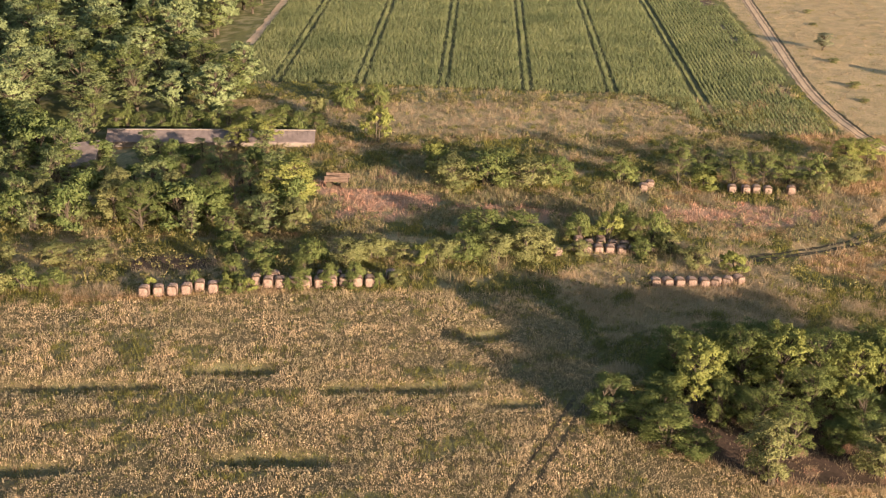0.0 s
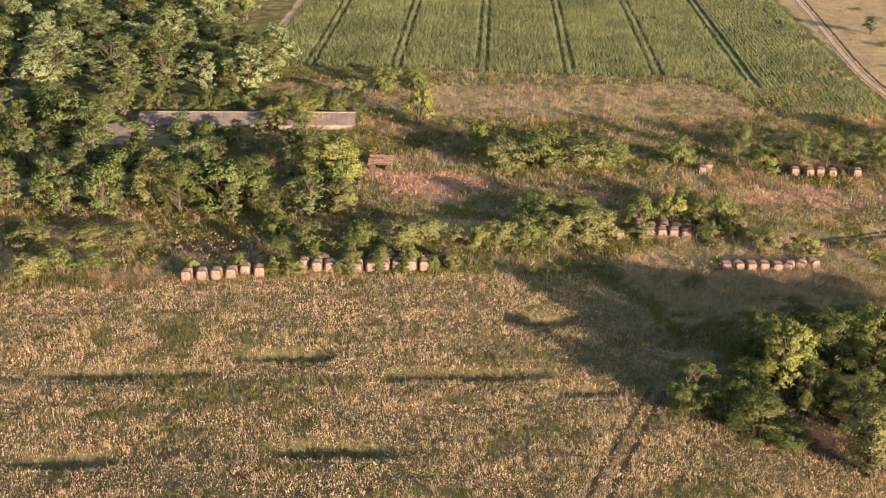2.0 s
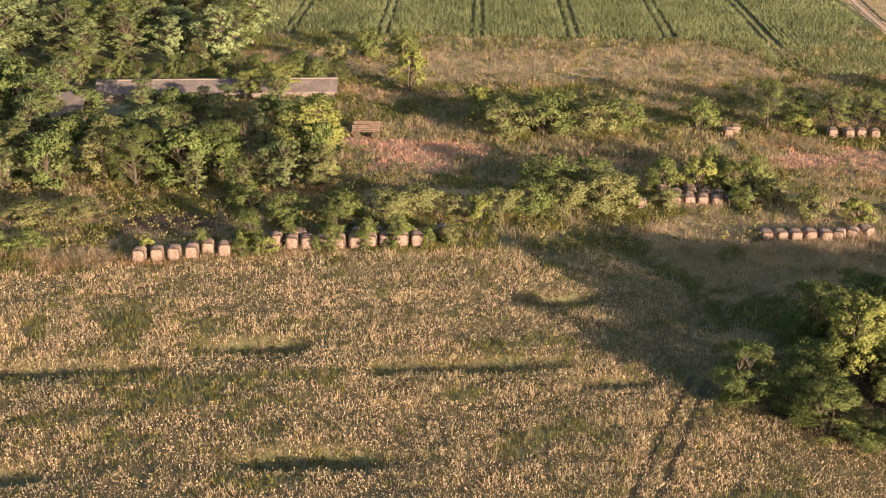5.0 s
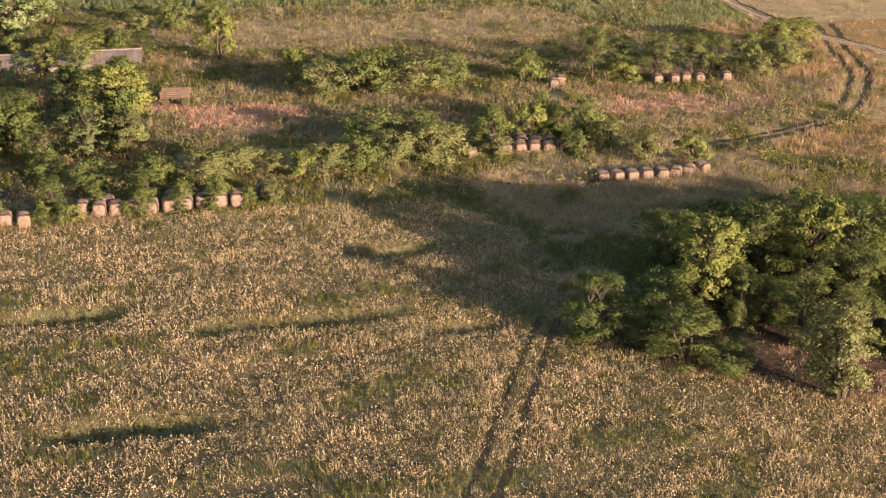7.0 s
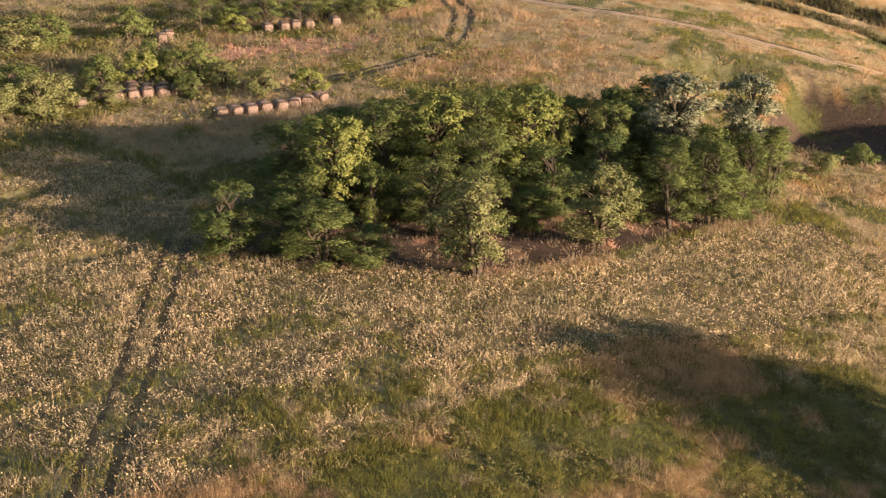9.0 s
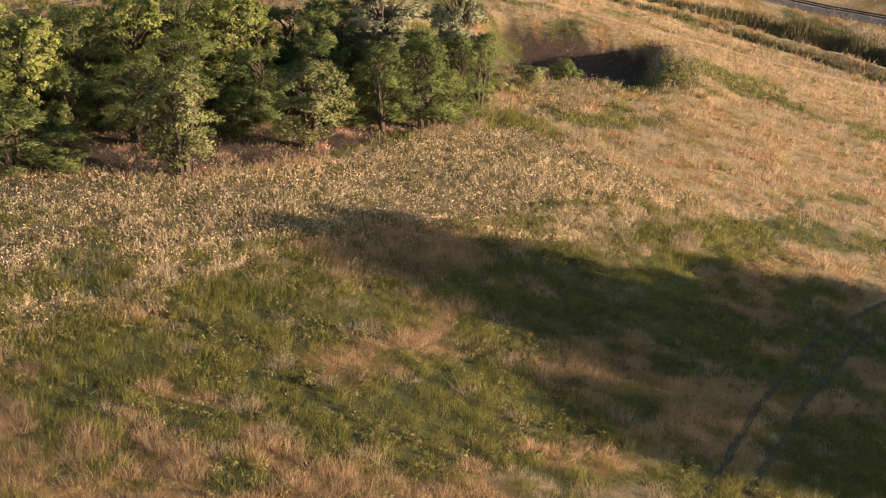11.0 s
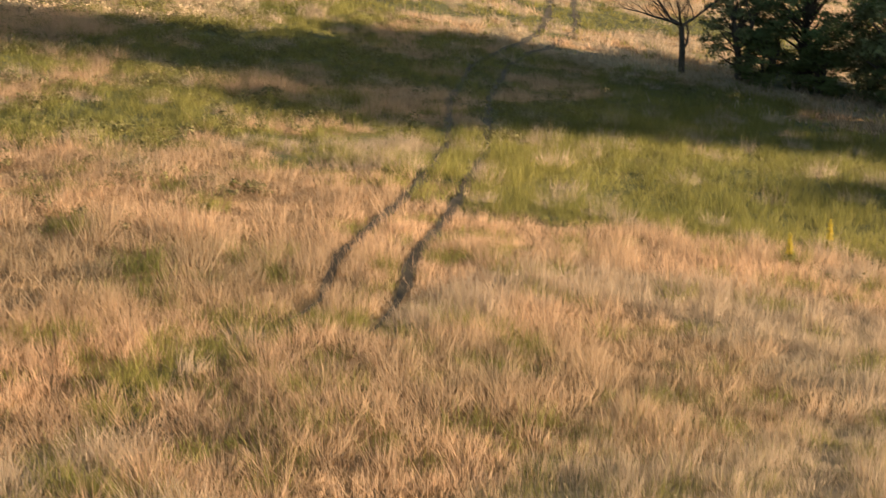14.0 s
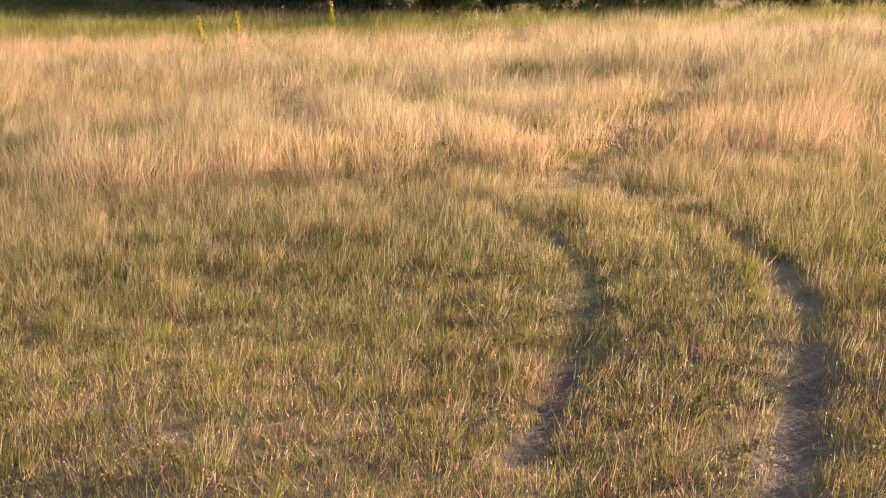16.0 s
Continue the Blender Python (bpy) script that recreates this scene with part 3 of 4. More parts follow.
def off_track(x, y):
    """Metres to the nearest wheel rut, up to one."""
    d = np.full(x.shape, 1.0)
    for line, w in rut_lines + [(line, 0.15) for line in NEAR_RUTS]:
        for (x0, y0), (x1, y1) in zip(line, line[1:]):
            dx, dy = x1 - x0, y1 - y0
            t = np.clip(((x - x0) * dx + (y - y0) * dy) / (dx * dx + dy * dy), 0, 1)
            d = np.minimum(d, np.hypot(x - x0 - t * dx, y - y0 - t * dy) - w * 0.35)
    return d


def scatter(rng, x0, x1, y0, y1, per_m2):
    n = int((x1 - x0) * (y1 - y0) * per_m2)
    return rng.uniform(x0, x1, n), rng.uniform(y0, y1, n)


def grow(name, mat, label, category, chunks):
    v, soft = np.concatenate([c[0] for c in chunks]), np.concatenate([c[1] for c in chunks])
    ob = new(name, mesh_from(name, v, np.arange(len(v)).reshape(-1, 3), mat, normals=soft))
    return tagged(ob, label, category, kind="stuff")


FAINT = [[(10.3, 39.8), (8.6, 39.7), (7.0, 39.4), (5.7, 38.9), (4.2, 37.9)], [(11.5, 38.9), (9.5, 38.5), (7.8, 38), (6.2, 37.2), (4.6, 36.6)]]


def build_grass():
    rng = np.random.default_rng(5)
    chunks = {k: [] for k in (0, 1, 2, 3, 4, 6, 7)}
    # x0, x1, y0, y1, tufts to the square metre, blades, width, height scale, spread, head size, heads, tussock size
    areas = [(-5.0, 3.6, 33.2, 41.5, 1050, 5, 0.0036, 0.25, 0.025, 0.0045, 1, 0.2), (3.6, 10, 30, 43, 300, 5, 0.006, 0.42, 0.045, 0.006, 1, 0.42), (-3, 3.6, 41.5, 46, 300, 5, 0.006, 0.36, 0.045, 0.006, 1, 0.42),
             (10, 24, 27, 52, 130, 5, 0.009, 0.58, 0.06, 0.02, 0, 0.6), (-3, 10, 43, 53, 120, 5, 0.010, 0.6, 0.05, 0.03, 0, 0.5), (-3, 10, 53, 62, 30, 5, 0.02, 0.8, 0.08, 0.03, 0, 0.7),
             (24, 50, 30, 58, 60, 5, 0.013, 0.85, 0.1, 0.03, 0, 0.95), (10, 62, 52, 86, 58, 5, 0.014, 0.85, 0.1, 0.03, 0, 1.05), (50, 75, 22, 58, 4, 5, 0.06, 1.0, 0.15, 0.06, 1, 1.0),
             (-48, -2, 79, 140.5, 22, 3, 0.045, 0.95, 0.14, 0.052, 2, 0.62), (-2, 64, 79, 140.5, 28, 3, 0.038, 0.9, 0.12, 0.046, 2, 0.56), (62, 128, 58, 100, 9, 5, 0.04, 0.9, 0.16, 0.07, 0, 1.1), (62, 112, 100, 165, 6, 5, 0.055, 0.95, 0.2, 0.05, 1, 1.2),
             (20, 62, 100, 142, 8, 5, 0.045, 0.7, 0.16, 0.04, 1, 0.9), (-58, 66, 139, 165, 7, 6, 0.055, 1.15, 0.2, 0.05, 1, 1.3), (-30, 80, 165, 206, 6.5, 6, 0.065, 1.25, 0.24, 0.055, 1, 1.5), (-30, 80, 206, 240, 5, 6, 0.065, 1.1, 0.22, 0.05, 1, 1.4),
             (112, 160, 60, 160, 2.2, 6, 0.08, 1.0, 0.25, 0.06, 1, 1.4), (80, 120, 160, 330, 1.6, 6, 0.08, 0.6, 0.3, 0.05, 1, 1.6)]
    tall = {0: 0.41, 1: 0.42, 2: 0.5, 3: 0.6, 4: 0.5, 6: 0.25, 7: 0.3}
    for x0, x1, y0, y1, dens, per, wide, scale, spread, head, heads, cell in areas:
        x, y = scatter(rng, x0, x1, y0, y1, dens)
        mx, my, far, own = tussock(x, y, cell, 91)
        keep = ~on_track(x, y) & (far < (0.8 if x1 < 25 and y1 < 60 else 0.55 if 10 <= x0 < 30 and y1 < 90 else 0.42) + 0.35 * rng.random(len(x)) + 0.1 * own)
        x, y, mx, my, far, own = (q[keep] for q in (x, y, mx, my, far, own))
        even = x1 < 25 and y1 < 60
        kind = cover(mx + rng.normal(0, 0.1, len(x)), my + rng.normal(0, 0.1, len(x)))
        if (x0, y0) == (20, 100):
            kind = np.where(kind == 0, 99, kind)
        dome = np.clip(1.25 - (0.7 if even else 1.5) * (far / 0.75) ** 2, 0.55 if even else 0.25, 1.25)
        vary = (0.45 + 0.6 * patchy(x, y, 2.3, 41) + 0.75 * own) * dome * (0.72 + 0.28 * np.clip(off_track(x, y) / 0.2, 0, 1) if y0 < 60 else 1.0)
        if y0 < 45 and x1 < 12:
            arc = np.minimum.reduce([to_line(x, y, FAINT[0]), to_line(x, y, FAINT[1]), to_line(x, y, NEAR_RUTS[3]) * 0.8])
            vary = vary * (0.4 + 0.6 * np.clip(arc / 0.4, 0, 1)) * (0.6 + 0.4 * np.clip((x + 2) / 3, 0, 1))
        if y0 == 79:
            waves = patchy((x + y * 0.1) / 9, (y - 0.04 * x) / 1.3, 1.0, 72)
            vary = np.where(kind == 0, (0.42 + 0.62 * own + 0.4 * patchy(x, y, 2.3, 41)) * np.clip(1.25 - 0.85 * far, 0.45, 1.25) * (0.35 + 1.15 * waves), vary * 1.1)
        swap = lattice(np.round(mx * 50), np.round(my * 50), 5)
        kind = np.where((swap < 0.13) & (kind == 0), 1, np.where((swap < 0.09) & (kind == 1), 4, np.where((swap < 0.17) & ((kind == 2) | (kind == 4)), 1, kind)))
        if dens > 200:
            lone = rng.random(len(x))
            kind = np.where(lone > 0.9, 3, np.where(lone > 0.78, 4, np.where(lone < 0.1, 1, kind)))
            near = (x < 3.0 + 1.2 * patchy(x, y, 0.9, 55)) & (x1 < 5)
            red = 0.92 - 0.32 * np.clip((1.2 - x) / 3, 0, 1)
            dry = 0.2 + 0.38 * np.clip((x + 0.5) / 3.5, 0, 1)
            kind = np.where(near & (lone > 0.1), np.where(lone > red, 7, np.where(lone > dry, 1, np.where(lone > 0.5 * dry, 4, 2))), kind)
        out = np.arctan2(y - my, x - mx)
        for k in chunks:
            m = kind == k
            if k == 6:
                m &= swap > 0.75
            if m.any():
                chunks[k].append(blades(rng, x[m], y[m], per, tall[k] * scale * vary[m], wide, 0.45 if dens > 200 else 0.8 if y0 == 79 and k == 0 else 0.6, spread, head, heads if k != 1 else 0, out[m], 1.0 if y1 < 60 and x1 < 12 else 0.0))
    grow("wheat", WHEAT_MAT, "ripe straw-coloured wheat mixed with weeds", "wheat", chunks[0])
    grow("green_grass", GREEN_GRASS, "green meadow grass and low weeds", "grass", chunks[1])
    grow("dry_grass", ORANGE_GRASS, "orange dry meadow grass in sunlit patches", "grass", chunks[2])
    grow("weeds", WEED_MAT, "tall grey-green weeds on waste ground", "weeds", chunks[3])
    grow("straw_grass", PALE_GRASS, "pale golden dry grass", "grass", chunks[4] + chunks[6])
    grow("dry_litter", PINK_LITTER, "reddish flattened dry plant litter", "litter", chunks[7])


build_grass()


def build_ditch_shade():
    """Added dark reeds and rank weeds that stand in for shade along the ditch and the foot of the road bank."""
    rng = np.random.default_rng(29)
    chunks = []
    for lo, hi, n, high in ((-1.5, 4.5, 26000, 1.5), (-7.4, -6.2, 7000, 0.7)):
        y = rng.uniform(55, 178, n)
        x = np.interp(y, [p[1] for p in DITCH[::-1]], [p[0] for p in DITCH[::-1]]) + rng.uniform(lo, hi, n) + (patchy(y, y * 0, 3.0, 35) - 0.5) * 1.2
        chunks.append(blades(rng, x, y, 4, high * (0.5 + 0.7 * patchy(x, y, 2.5, 36)), 0.09, 0.3, 0.2))
    grow("reeds", SHADE_REED_MAT, "dark reeds and weeds standing in for shade along a ditch", "reeds", chunks)


build_ditch_shade()


def build_crop():
    rng = np.random.default_rng(9)
    px, py = [], []
    for row in range(-52, 85):
        if row % 20 in (19, 1) and row < 70:
            continue
        y = np.arange(205, 350, 0.5) + rng.uniform(-0.15, 0.15, 290)
        if row > 78:
            y = y[patchy(y, y * 0 + row, 7, 53) > 0.35]
        px.append(13.1 + (row + 0.5) * 0.745 + (y - 236) * 0.081 + rng.normal(0, 0.12 if row < 60 else 0.04, len(y)))
        py.append(y)
    x, y = np.concatenate(px), np.concatenate(py)
    low = np.where(x < 48, 238.5 - 0.125 * x, 232.5 - 2.6 * (x - 48)).clip(206.5)
    keep = (y > low) & (x > -24 + (y - 250) * 0.085) & (x < 74 + (y - 206) * 0.1) & (patchy(x, y, 5, 51) > 0.03)
    x, y = x[keep], y[keep]
    open_rows = x - (y - 236) * 0.081 > 13.1 + 60 * 0.745
    v = [blades(rng, x[m], y[m], 12, h * (0.8 + 0.4 * patchy(x[m], y[m], 6, 52)), 0.12, lean, wide) for m, h, lean, wide in ((~open_rows, 0.8, 0.6, 0.18), (open_rows, 0.7, 0.35, 0.08))]
    grow("row_crop", CROP_MAT, "dark green crop in straight rows with tramlines", "crop", v)


build_crop()


def build_weeds():
    """Low leafy weed clumps in the meadow, at the wheat's edge and on the waste ground."""
    rng = np.random.default_rng(19)
    spots = []
    for x0, x1, y0, y1, n, lo, hi, leaf in ((14, 62, 56, 88, 3000, 0.14, 0.36, 0.045), (17, 42, 33, 62, 1500, 0.1, 0.26, 0.026), (-40, 62, 80, 139, 9000, 0.14, 0.34, 0.06), (60, 125, 60, 160, 1100, 0.2, 0.45, 0.06), (-20, 66, 141, 230, 4200, 0.3, 0.95, 0.12), (-60, 0, 141, 165, 1200, 0.3, 0.9, 0.12), (62, 98, 102, 114, 700, 0.3, 0.7, 0.075), (-4.5, 1.5, 33.5, 40, 900, 0.025, 0.07, 0.009), (3, 14, 31, 43, 260, 0.05, 0.11, 0.016)):
        x, y = rng.uniform(x0, x1, n), rng.uniform(y0, y1, n)
        kind = cover(x, y)
        keep = ((kind == 1) | (kind == 3) | (((kind == 2) | (kind == 4) | (kind == 0)) & (rng.random(n) < (0.4 if y0 != 80 else np.where(x > 5, 0.3, 0.1)))) | (y0 == 103) | (x1 < 15)) & ~on_track(x, y) & (patchy(x, y, 4.5 if x1 > 20 else 0.9, 81) > 0.35)
        r = rng.uniform(lo, hi, n)
        spots.append(np.stack([x, y, ground_z(x, y) + r * 0.35, r, np.full(n, leaf), np.full(n, 48 if x0 in (14, 17, 60) else 24)], 1)[keep])
    spots = np.concatenate(spots)
    c = np.repeat(spots, spots[:, 5].astype(int), 0)
    n = len(c)
    d = rng.normal(0, 1, (n, 3))
    d /= np.linalg.norm(d, axis=1)[:, None]
    d[:, 2] = np.abs(d[:, 2])
    p = c[:, :3] + d * c[:, 3:4] * rng.uniform(0.5, 1.1, (n, 1)) * [1, 1, 0.8]
    nrm = d + rng.normal(0, 0.5, (n, 3))
    a = np.cross(nrm, rng.normal(0, 1, (n, 3)))
    a /= np.linalg.norm(a, axis=1)[:, None]
    e = np.cross(nrm / np.linalg.norm(nrm, axis=1)[:, None], a)
    s = c[:, 4:5] * rng.uniform(0.7, 1.5, (n, 1))
    v = np.stack([p - a * s, p + a * s * 0.4 - e * s * 0.6, p + a * s * 0.6 + e * s * 0.6], 1).reshape(-1, 3)
    soft = d * 0.8 + rng.normal(0, 0.3, d.shape)
    soft = np.repeat(soft / np.linalg.norm(soft, axis=1)[:, None], 3, 0)
    ob = new("low_weeds", mesh_from("low_weeds", v, np.arange(len(v)).reshape(-1, 3), LOW_WEED, normals=soft))
    tagged(ob, "low olive-green leafy weed clumps", "weeds", kind="stuff")


build_weeds()


# ---- trees ----
def leaf_cloud(rng, blobs, count, size, droop=0.2, frond=0.0, middle=None):
    """Small folded leaf sprays over the shells of many uneven clumps."""
    weight = np.array([b[3] ** 2 for b in blobs])
    pick = rng.choice(len(blobs), count, p=weight / weight.sum())
    b = np.array(blobs)[pick]
    d = rng.normal(0, 1, (count, 3))
    d /= np.linalg.norm(d, axis=1)[:, None]
    d[:, 2] = np.where(d[:, 2] < -0.3, -d[:, 2] * 0.6, d[:, 2])
    r = b[:, 3] * (1 - 0.55 * rng.random(count) ** 2.2) * (0.8 + 0.4 * rng.random(count))
    c = b[:, :3] + d * r[:, None] * [1, 1, 0.8]
    nrm = d + rng.normal(0, 0.55, (count, 3))
    nrm /= np.linalg.norm(nrm, axis=1)[:, None]
    a = np.cross(nrm, rng.normal(0, 1, (count, 3))) if not frond else d * frond + rng.normal(0, 0.35, (count, 3))
    a /= np.linalg.norm(a, axis=1)[:, None]
    a[:, 2] -= droop * rng.random(count)
    e = np.cross(nrm, a) * (0.6 if frond else 1.0)
    s = size * rng.uniform(0.6, 1.35, count)[:, None]
    v = np.stack([c - a * s * 0.8 - e * s * 0.25, c + e * s * 0.45 - nrm * s * 0.1, c + a * s], 1)
    out = d if middle is None else c - [0, 0, middle]
    out = out / (np.linalg.norm(out, axis=1)[:, None] + 1e-6)
    soft = d * 0.5 + out * 0.55 + rng.normal(0, 0.26, d.shape) + [0, 0, 0.08]
    return v.reshape(-1, 3), np.repeat(soft / np.linalg.norm(soft, axis=1)[:, None], 3, 0)


def make_tree(name, seed, high, wide, mat, label, leaves=3500, leaf=0.2, low=0.3, clumps=26, flat=1.0, stems=1, bark=None, frond=0.0, puff=(0.2, 0.42), category="tree"):
    """A tree of its own: trunk with limbs, and a crown of leaf sprays in uneven clumps."""
    rng, rnd = np.random.default_rng(seed), random.Random(seed)
    thing = new(name)
    tagged(thing, label, category)
    blobs = []
    for _ in range(round(clumps * 1.5)):
        t = rnd.random() ** 0.8
        z = high * (low + (1 - low) * t)
        env = wide * (math.sin(math.pi * min(1, 0.18 + 0.78 * t)) ** (0.6 * flat)) * 0.82
        r, a = env * rnd.random() ** 0.4 * rnd.uniform(0.75, 1.05), rnd.uniform(0, 2 * math.pi)
        size = wide * rnd.uniform(*puff) * (1 - 0.25 * t)
        blobs.append((r * math.cos(a), r * math.sin(a), min(z, high - size * 0.7), size))
    bm = bmesh.new()
    for s in range(stems):
        lean = Vector((rnd.uniform(-1, 1), rnd.uniform(-1, 1), 0)) * (0.12 if stems == 1 else 0.3) * wide
        off = Vector((rnd.uniform(-0.3, 0.3), rnd.uniform(-0.3, 0.3), 0)) if stems > 1 else Vector()
        r0 = 0.028 * high + 0.03
        pts = [off + Vector((0, 0, -0.3)), off + lean * 0.3 + Vector((0.05, 0, high * 0.28)), off + lean * 0.7 + Vector((-0.05, 0.04, high * 0.52)), off + lean + Vector((0, 0, high * 0.74))]
        tube(bm, pts, [r0, r0 * 0.75, r0 * 0.5, r0 * 0.15], 7)
        for b in blobs[s::stems]:
            tip = Vector(b[:3])
            k = min(max(b[2] / high - 0.22, 0.12), 0.7)
            root = pts[0].lerp(pts[1], k / 0.28) if k < 0.28 else pts[1].lerp(pts[2], (k - 0.28) / 0.27) if k < 0.55 else pts[2].lerp(pts[3], (k - 0.55) / 0.31)
            mid = root.lerp(tip, 0.5) + Vector((rnd.uniform(-0.2, 0.2), rnd.uniform(-0.2, 0.2), rnd.uniform(0, 0.25)))
            tube(bm, [root, mid, tip], [r0 * 0.32, r0 * 0.2, r0 * 0.06], 4)
    part("trunk", bm, bark or BARK, thing)
    # each clump carries smaller tufts round its outer side
    tufts = []
    for x, y, z, size in blobs:
        tufts.append((x, y, z, size * 0.82))
        for _ in range(6):
            d = Vector((rnd.gauss(0, 1) + x / wide, rnd.gauss(0, 1) + y / wide, rnd.gauss(0.35, 0.8))).normalized() * size * rnd.uniform(0.6, 0.95)
            tufts.append((x + d.x, y + d.y, max(z + d.z * 0.8, size * 0.2), size * rnd.uniform(0.28, 0.5)))
    v, soft = leaf_cloud(rng, tufts, round(leaves * 2.1), leaf * 0.72, frond=frond, middle=high * (low + 1) * 0.45)
    crown = new("crown", mesh_from("crown", v, np.arange(len(v)).reshape(-1, 3), mat, normals=soft))
    crown.parent = thing
    return thing


class Kinds:
    """Each kind of plant is built once; its first planting uses that, the next ones are copies."""

    def __init__(self):
        self.made, self.used = {}, set()

    def plant(self, key, x, y, high, wide, turn):
        proto, h, w = self.made[key]
        m = Matrix.Translation((x, y, on_ground(x, y) - 0.05)) @ Matrix.Rotation(turn, 4, "Z")
        sz, sx = high / h, wide / w
        ob = proto if key not in self.used else copy_thing(proto, m)
        self.used.add(key)
        ob.matrix_basis = m @ Matrix.Diagonal((sx, sx, sz, 1))
        return ob

    def add(self, key, high, wide, *rest, **kw):
        self.made[key] = (make_tree(*rest[:1], rest[1], high, wide, *rest[2:], **kw), high, wide)


K = Kinds()
K.add("aca1", 6.5, 2.8, "acacia_tree", 1, ACACIA, "green acacia tree with feathery leaves and bare lower stems", leaves=6200, leaf=0.17, low=0.3, clumps=36, frond=0.7, flat=0.55, puff=(0.18, 0.34))
K.add("aca2", 6.5, 2.8, "acacia_tree", 2, ACACIA, "green acacia tree with feathery leaves and bare lower stems", leaves=6200, leaf=0.17, low=0.2, clumps=36, stems=2, frond=0.7, flat=0.55, puff=(0.18, 0.34))
K.add("aca3", 6.0, 2.6, "acacia_tree", 15, ACACIA, "feathery green acacia tree leafy down to the ground", leaves=7000, leaf=0.18, low=0.03, clumps=38, stems=2, frond=1.0)
K.add("yel1", 6.5, 2.8, "acacia_tree", 3, YELLOW_LEAF, "sunlit yellow-green acacia tree", leaves=6000, leaf=0.155, low=0.35, clumps=36, flat=0.55, puff=(0.18, 0.34))
K.add("dark1", 5.0, 2.2, "young_tree", 4, DARK_LEAF, "dense dark green young tree leafy to the ground", leaves=10000, leaf=0.17, low=0.03, clumps=34, stems=2, frond=1.0, flat=0.6, puff=(0.28, 0.46))
K.add("dark2", 4.0, 1.8, "young_tree", 5, ACACIA, "dense green young tree leafy to the ground", leaves=8500, leaf=0.155, low=0.03, clumps=30, stems=3, frond=1.0, flat=0.6, puff=(0.26, 0.45))
K.add("oli1", 6.0, 2.6, "scrub_tree", 6, OLIVE_LEAF, "thin olive-green scrub tree with grey twigs", leaves=4200, leaf=0.17, low=0.15, clumps=28, stems=3)
K.add("sil1", 7.5, 2.2, "silver_tree", 7, SILVER_LEAF, "silvery pale-leaved tree catching the sun", leaves=6500, leaf=0.16, low=0.3, clumps=46, flat=0.6, puff=(0.24, 0.4))
K.add("bush1", 2.2, 2.0, "bush", 8, OLIVE_LEAF, "rounded olive-green bush among tall weeds", leaves=3300, leaf=0.105, low=0.05, clumps=18, stems=3, puff=(0.22, 0.42), category="bush")
K.add("bush2", 2.2, 2.0, "bush", 9, ACACIA, "rounded green bush among tall weeds", leaves=3300, leaf=0.105, low=0.05, clumps=16, stems=3, puff=(0.22, 0.42), category="bush")
K.add("bush3", 2.0, 1.6, "bush", 10, YELLOW_LEAF, "bright yellow-green bush among weeds", leaves=3300, leaf=0.105, low=0.05, clumps=14, stems=3, puff=(0.22, 0.42), category="bush")
K.add("row1", 13, 4.6, "field_maple", 21, OLIVE_LEAF, "tall spreading tree shading the meadow", leaves=7000, leaf=0.27, low=0.1, clumps=46, stems=2)
K.add("row2", 13, 4.6, "field_maple", 22, DARK_LEAF, "tall spreading tree shading the meadow", leaves=7000, leaf=0.27, low=0.14, clumps=44)
K.add("for1", 10, 3.8, "forest_tree", 11, WOOD_LEAF, "tall green tree of a dense woodland", leaves=3000, leaf=0.34, low=0.25, clumps=44, puff=(0.15, 0.27), frond=0.8)
K.add("for2", 9, 3.6, "forest_tree", 12, WOOD_LEAF_GREY, "tall grey-green tree of a dense woodland", leaves=3000, leaf=0.34, low=0.25, clumps=44, puff=(0.15, 0.27))
K.add("for3", 8, 3.4, "forest_tree", 13, ACACIA, "dark green tree of a dense woodland", leaves=3000, leaf=0.34, low=0.15, clumps=44, puff=(0.15, 0.27), frond=0.8)
K.add("thk1", 6.5, 2.8, "thicket_tree", 31, ACACIA, "green thicket tree above tangled undergrowth", leaves=2100, leaf=0.29, low=0.1, clumps=36, flat=0.6, stems=2, puff=(0.16, 0.3), frond=0.6)
K.add("thk2", 6.0, 2.6, "thicket_tree", 32, WOOD_LEAF, "grey-green thicket tree above tangled undergrowth", leaves=2100, leaf=0.28, low=0.1, clumps=36, flat=0.6, stems=2, puff=(0.16, 0.3), frond=0.6)
K.add("thk3", 4.0, 2.0, "thicket_shrub", 33, DARK_LEAF, "low dark green thicket shrub", leaves=1800, leaf=0.24, low=0.03, clumps=20, flat=0.6, stems=3, puff=(0.26, 0.45), category="shrub")

rnd = random.Random(77)

